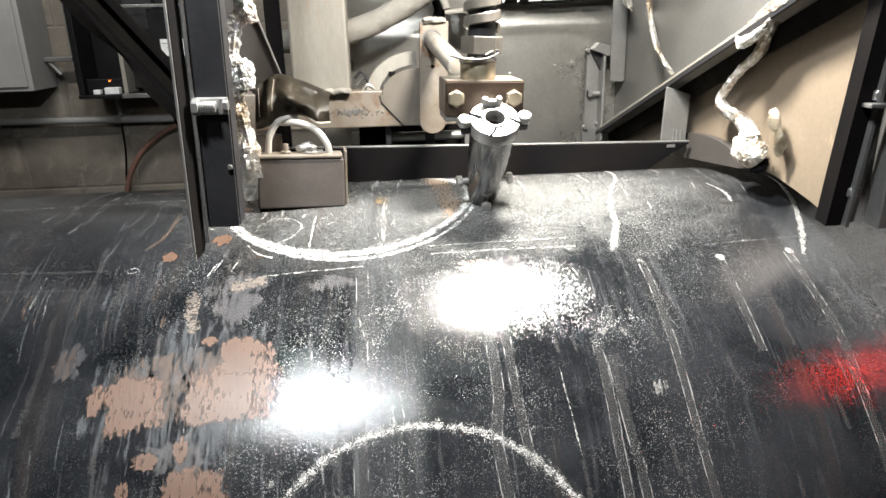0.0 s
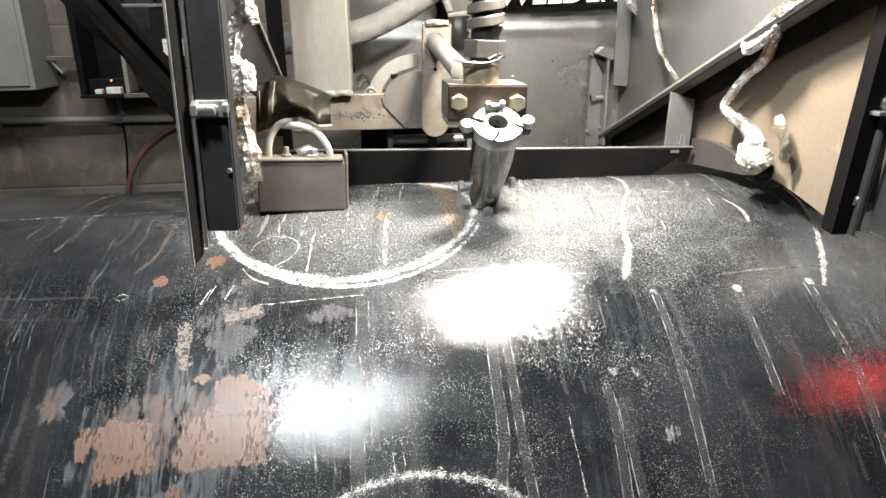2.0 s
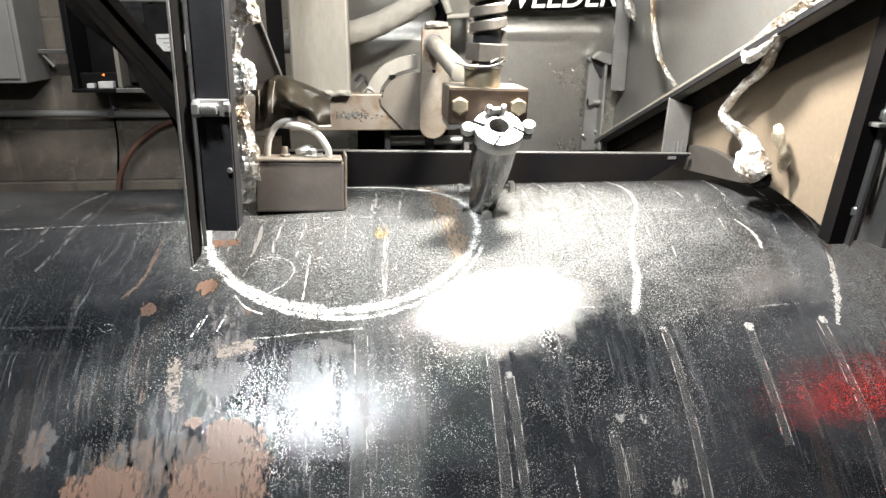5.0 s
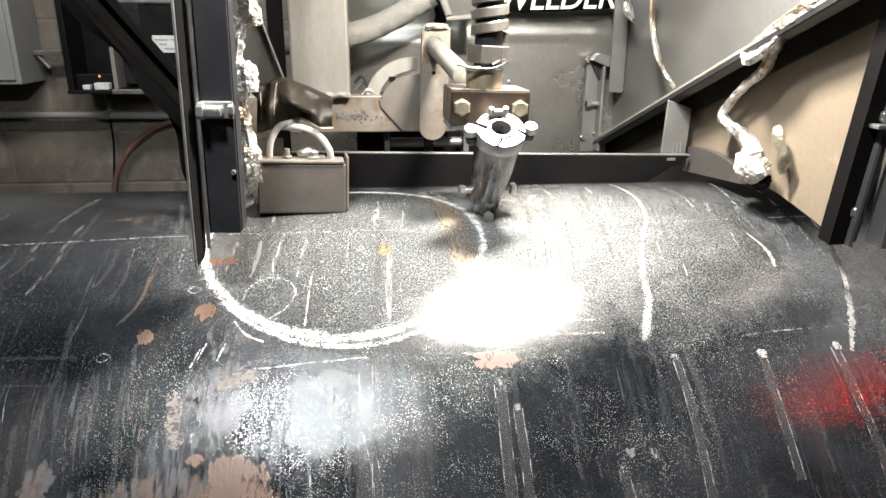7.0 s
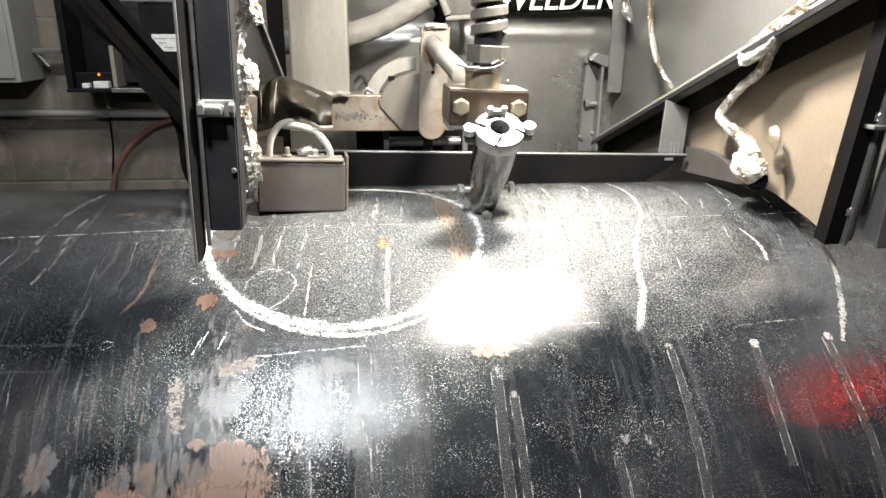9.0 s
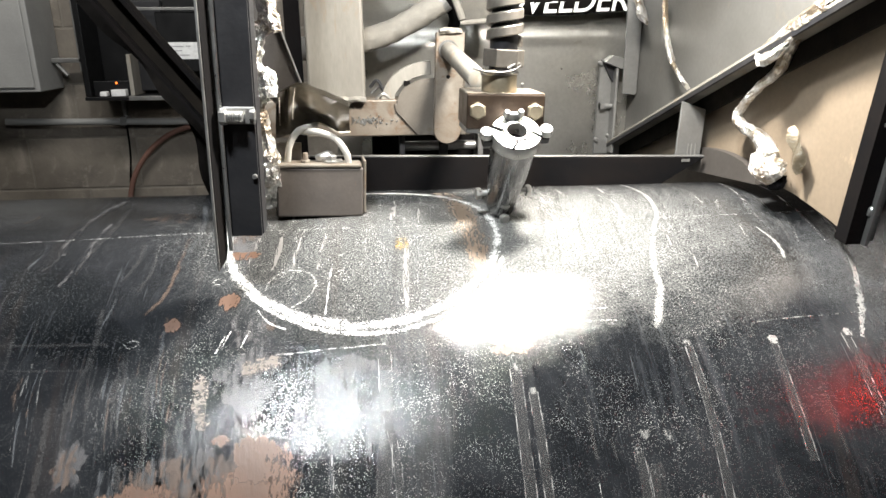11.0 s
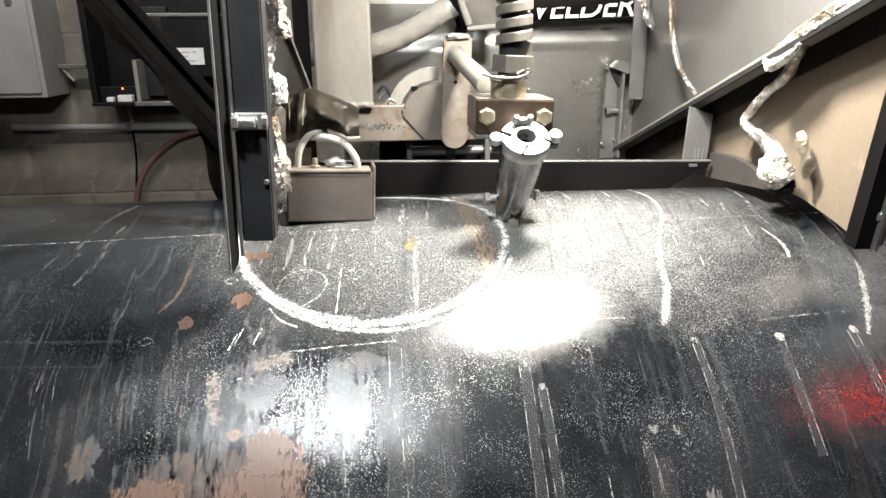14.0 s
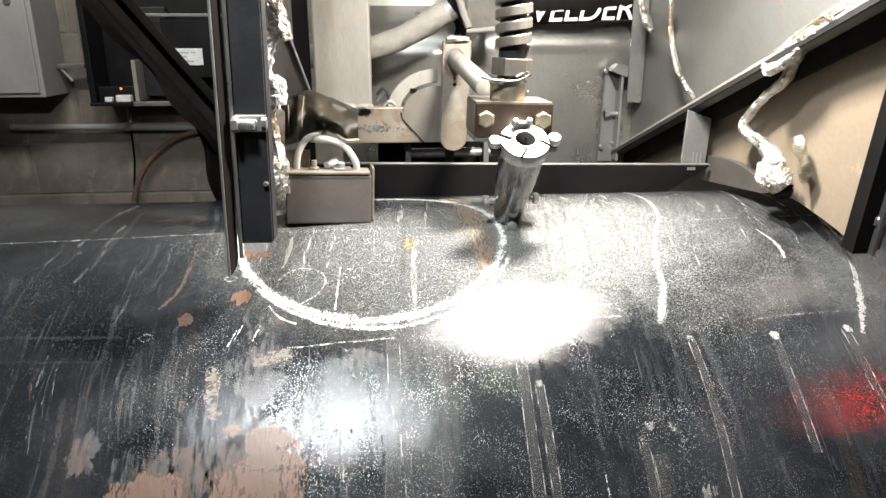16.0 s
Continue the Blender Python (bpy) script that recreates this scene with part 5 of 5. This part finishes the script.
    part("hose_body", hose([(0.00, 0.36, 1.79), (0.03, 0.35, 1.745), (0.045, 0.355, 1.715), (0.04, 0.37, 1.69)], 0.010, 30, 12), BLACK, o, smooth=True)
    # rolled black cloth with print
    c = thing("printed_cloth_roll", "rolled black cloth with large white lettering along the back panel", "cloth")
    part("roll", hose([(0.10, 0.430, 1.762), (0.20, 0.428, 1.758), (0.30, 0.428, 1.762), (0.385, 0.430, 1.768)], 0.038, 50, 20, 0.0012, 4), BLACK_CLOTH, c, smooth=True)
    d = bpy.data.curves.new("lettering", "FONT")
    d.body, d.size, d.extrude, d.shear, d.space_character, d.offset = "WELDER", 0.056, 0.0006, 0.25, 0.96, 0.0004
    d.materials.append(WHITE_INK)
    t = new("lettering", d)
    t.parent = c
    t.matrix_basis = pose(0.143, 0.392, 1.7225, 84, -1.5, 0)
    # dark plates beside the foil hose
    s = thing("sloping_plate", "dark sloping steel plate beside the foil wrapped hose", "plate")
    part("plate", prism([(-0.290, 1.80), (-0.232, 1.80), (-0.176, 1.628), (-0.196, 1.60), (-0.215, 1.62)], "y", 0.0, 0.005, 0.0006), GUSSET, s)
    part("plate_edge", hose([(-0.231, -0.001, 1.80), (-0.1755, -0.001, 1.630)], 0.0016, 8, 8), BRIGHT, s)
    n = thing("narrow_plate", "narrow upright dark plate in the machine's shade", "plate")
    part("plate", box(-0.205, -0.185, 0.10, 0.105, 1.50, 2.78), BLACK, n)
    # diagonal brace
    g = thing("diagonal_brace", "black painted steel channel brace running down behind the post", "brace")
    a, b = Vector((-0.258, 0.2, 1.500)), Vector((-1.238, 0.2, 2.775))
    dirn = (b - a).normalized()
    side = Vector((dirn.z, 0, -dirn.x))

    def slab(s0, s1, y0, y1):
        bm = bmesh.new()
        vs = [bm.verts.new(p + side * s + Vector((0, y, 0))) for p in (a, b) for s in (s0, s1) for y in (y0, y1)]
        bmesh.ops.convex_hull(bm, input=vs)
        bmesh.ops.bevel(bm, geom=bm.edges[:], offset=0.001, segments=1, affect="EDGES")
        return bm
    part("web", slab(-0.027, 0.012, 0.0, 0.006), WEB_AND_SHADE, g)
    part("flange", slab(0.006, 0.012, -0.02, -0.0005), BLACK, g)
    part("flange", slab(-0.027, -0.021, -0.02, -0.0005), BLACK, g)

    def drape(u, v):
        p = a + (b - a) * (0.02 + 0.5 * u)
        return p - side * (0.025 + v * (0.012 + 0.003 * math.sin(21 * u) + 0.003 * math.sin(47 * u))) + Vector((0, -0.02 + 0.006 * math.sin(30 * u) * v, 0))
    part("cloth_edge", sheet(drape, 60, 6, 0.003), BLACK_CLOTH, g, "ragged black cloth edge", True)

    def curtain(u, v):
        top = 1.575 - 0.075 * u
        return (-0.366 + 0.020 * v + 0.075 * u + 0.004 * math.sin(7 * v) * (1 - u), 0.192 + 0.008 * math.sin(11 * u + 2 * v), top + (1.449 - top) * v)
    part("cloth_end", sheet(curtain, 24, 14, 0.003), BLACK_CLOTH, g, "black cloth hanging from the brace's foot", True)


# ---- far wall fittings ----
def build_background():
    c = thing("wall_cabinet", "pale grey enamel cabinet on the block wall", "cabinet")
    part("case", box(-1.62, -1.247, 1.69, 1.88, 1.497, 2.12, 0.004), GREY_CASE, c)
    part("door", box(-1.605, -1.262, 1.682, 1.689, 1.512, 2.10, 0.003), GREY_CASE, c)
    part("latch", rod((-1.315, 1.682, 1.812), (-1.315, 1.674, 1.812), 0.012, 0.010, 18), BRIGHT, c)
    b = thing("shelf_bracket", "grey steel shelf bracket on the wall", "bracket")
    part("arm", box(-1.245, -1.125, 1.80, 1.83, 1.590, 1.606, 0.002), STEEL, b)
    part("upright", box(-1.150, -1.128, 1.80, 1.88, 1.56, 1.80, 0.002), STEEL, b)
    part("brace", hose([(-1.235, 1.815, 1.59), (-1.20, 1.815, 1.545)], 0.008, 8, 8), STEEL, b)
    u = thing("control_unit", "dark grey control unit with a white label and an orange light", "control unit")
    part("back", box(-1.085, -0.55, 1.84, 1.878, 1.478, 2.0, 0.002), DARK_CASE, u)
    part("side", box(-1.105, -1.085, 1.70, 1.878, 1.478, 2.0, 0.002), DARK_CASE, u)
    part("base", box(-1.105, -0.55, 1.69, 1.878, 1.465, 1.4775, 0.002), DARK_CASE, u)
    part("edge_rail", box(-0.955, -0.80, 1.684, 1.6895, 1.465, 1.480, 0.001), BRIGHT, u)
    part("cover", box(-0.945, -0.845, 1.80, 1.8395, 1.49, 1.80, 0.002), DARK_STEEL, u)
    part("module", box(-0.840, -0.62, 1.71, 1.8395, 1.56, 1.76, 0.003), DARK_CASE, u)
    part("top_rail", box(-0.98, -0.55, 1.70, 1.71, 1.765, 1.775, 0.001), STEEL, u)
    part("divider", box(-0.958, -0.944, 1.72, 1.839, 1.4785, 1.62, 0.001), PAINTED, u)
    lab = part("label", box(-0.806, -0.706, 1.7065, 1.7095, 1.603, 1.660, 0.0005), PAPER, u, "white label with grey printing")
    for x0, x1, z in ((-0.80, -0.755, 1.644), (-0.745, -0.73, 1.645), (-0.785, -0.76, 1.630), (-0.77, -0.735, 1.615)):
        part("print_bar", box(x0, x1, 1.7052, 1.7062, z, z + 0.0035), INK, lab)
    part("light", rod((-1.003, 1.722, 1.523), (-1.003, 1.718, 1.523), 0.004, 0.003, 14), LED, u, "orange glowing indicator")
    part("panel_face", box(-1.082, -0.96, 1.7225, 1.735, 1.4785, 1.53, 0.002), DARK_CASE, u)
    part("plug", box(-1.015, -0.965, 1.69, 1.72, 1.4787, 1.502, 0.003, m=Matrix()), PAPER, u, "white plug")
    part("plug", box(-1.055, -1.03, 1.695, 1.72, 1.4787, 1.495, 0.003), PAPER, u, "white plug")
    p = thing("conduit", "galvanised conduit pipe along the block wall", "pipe")
    part("pipe", rod((-1.46, 1.845, 1.378), (-0.30, 1.845, 1.362), 0.0125, seg=20), GREY_CASE, p, smooth=True)
    part("drop_pipe", rod((-1.035, 1.862, 1.375), (-1.038, 1.862, 1.465), 0.009, seg=16), STEEL, p, smooth=True)
    part("clip", box(-1.05, -1.025, 1.83, 1.882, 1.36, 1.39, 0.002), STEEL, p)
    part("clip", box(-0.65, -0.63, 1.83, 1.882, 1.355, 1.382, 0.002), STEEL, p)
    v = thing("thin_cable", "thin dark cable hanging down the block wall", "cable")
    part("cable", hose([(-1.04, 1.868, 1.37), (-1.042, 1.868, 1.25), (-1.06, 1.868, 1.08), (-1.05, 1.87, 0.8)], 0.004, 30, 8), BLACK, v, smooth=True)
    r = thing("red_hose", "faded red hose in an arc against the block wall", "hose")
    part("hose_body", hose([(-1.035, 1.85, 0.6), (-1.06, 1.85, 1.0), (-1.045, 1.85, 1.13), (-0.985, 1.85, 1.235), (-0.90, 1.85, 1.310), (-0.80, 1.85, 1.350), (-0.66, 1.85, 1.36)], 0.010, 60, 12), RED_HOSE, r, smooth=True)
    w = thing("wall_post", "grey steel post by the block wall", "post")
    part("post", box(-1.66, -1.545, 1.66, 1.72, 0.0, 1.46, 0.004), GREY_CASE, w)


def build_lamps():
    for name, (eye, target), a, b in (("hood_lamp", HOOD_LAMP, 0.055, 0.085), ("front_lamp", FRONT_LAMP, 0.12, 0.075)):
        l = thing(name, "work lamp with a dark housing over the drum", "lamp", look(eye, target))
        part("housing", box(-a / 2 - 0.01, a / 2 + 0.01, -b / 2 - 0.01, b / 2 + 0.01, 0.004, 0.05, 0.004), BLACK, l)
        up = Vector(eye) + Vector((0, 0, 0.04))
        stem = part("stem", rod(up, (eye[0], eye[1], 2.78), 0.012, seg=16), BLACK, l)
        stem.matrix_parent_inverse = l.matrix_basis.inverted()
    r = thing("red_beacon", "glowing red signal lamp on a bracket beside the hood", "lamp", pose(0.62, -0.445, 1.735, 0, 0, 30))
    part("lens", box(-0.022, 0.022, -0.022, 0.03, -0.016, 0.016, 0.006), RED_LENS, r)
    part("base", box(-0.06, 0.06, 0.031, 0.05, -0.04, 1.04, 0.003), BLACK, r)


room()
drum = build_drum()
build_rolls()
build_hood()
build_brackets()
build_foil()
build_post()
build_shoe()
build_nozzle()
build_frame()
build_background()
build_lamps()
motions()
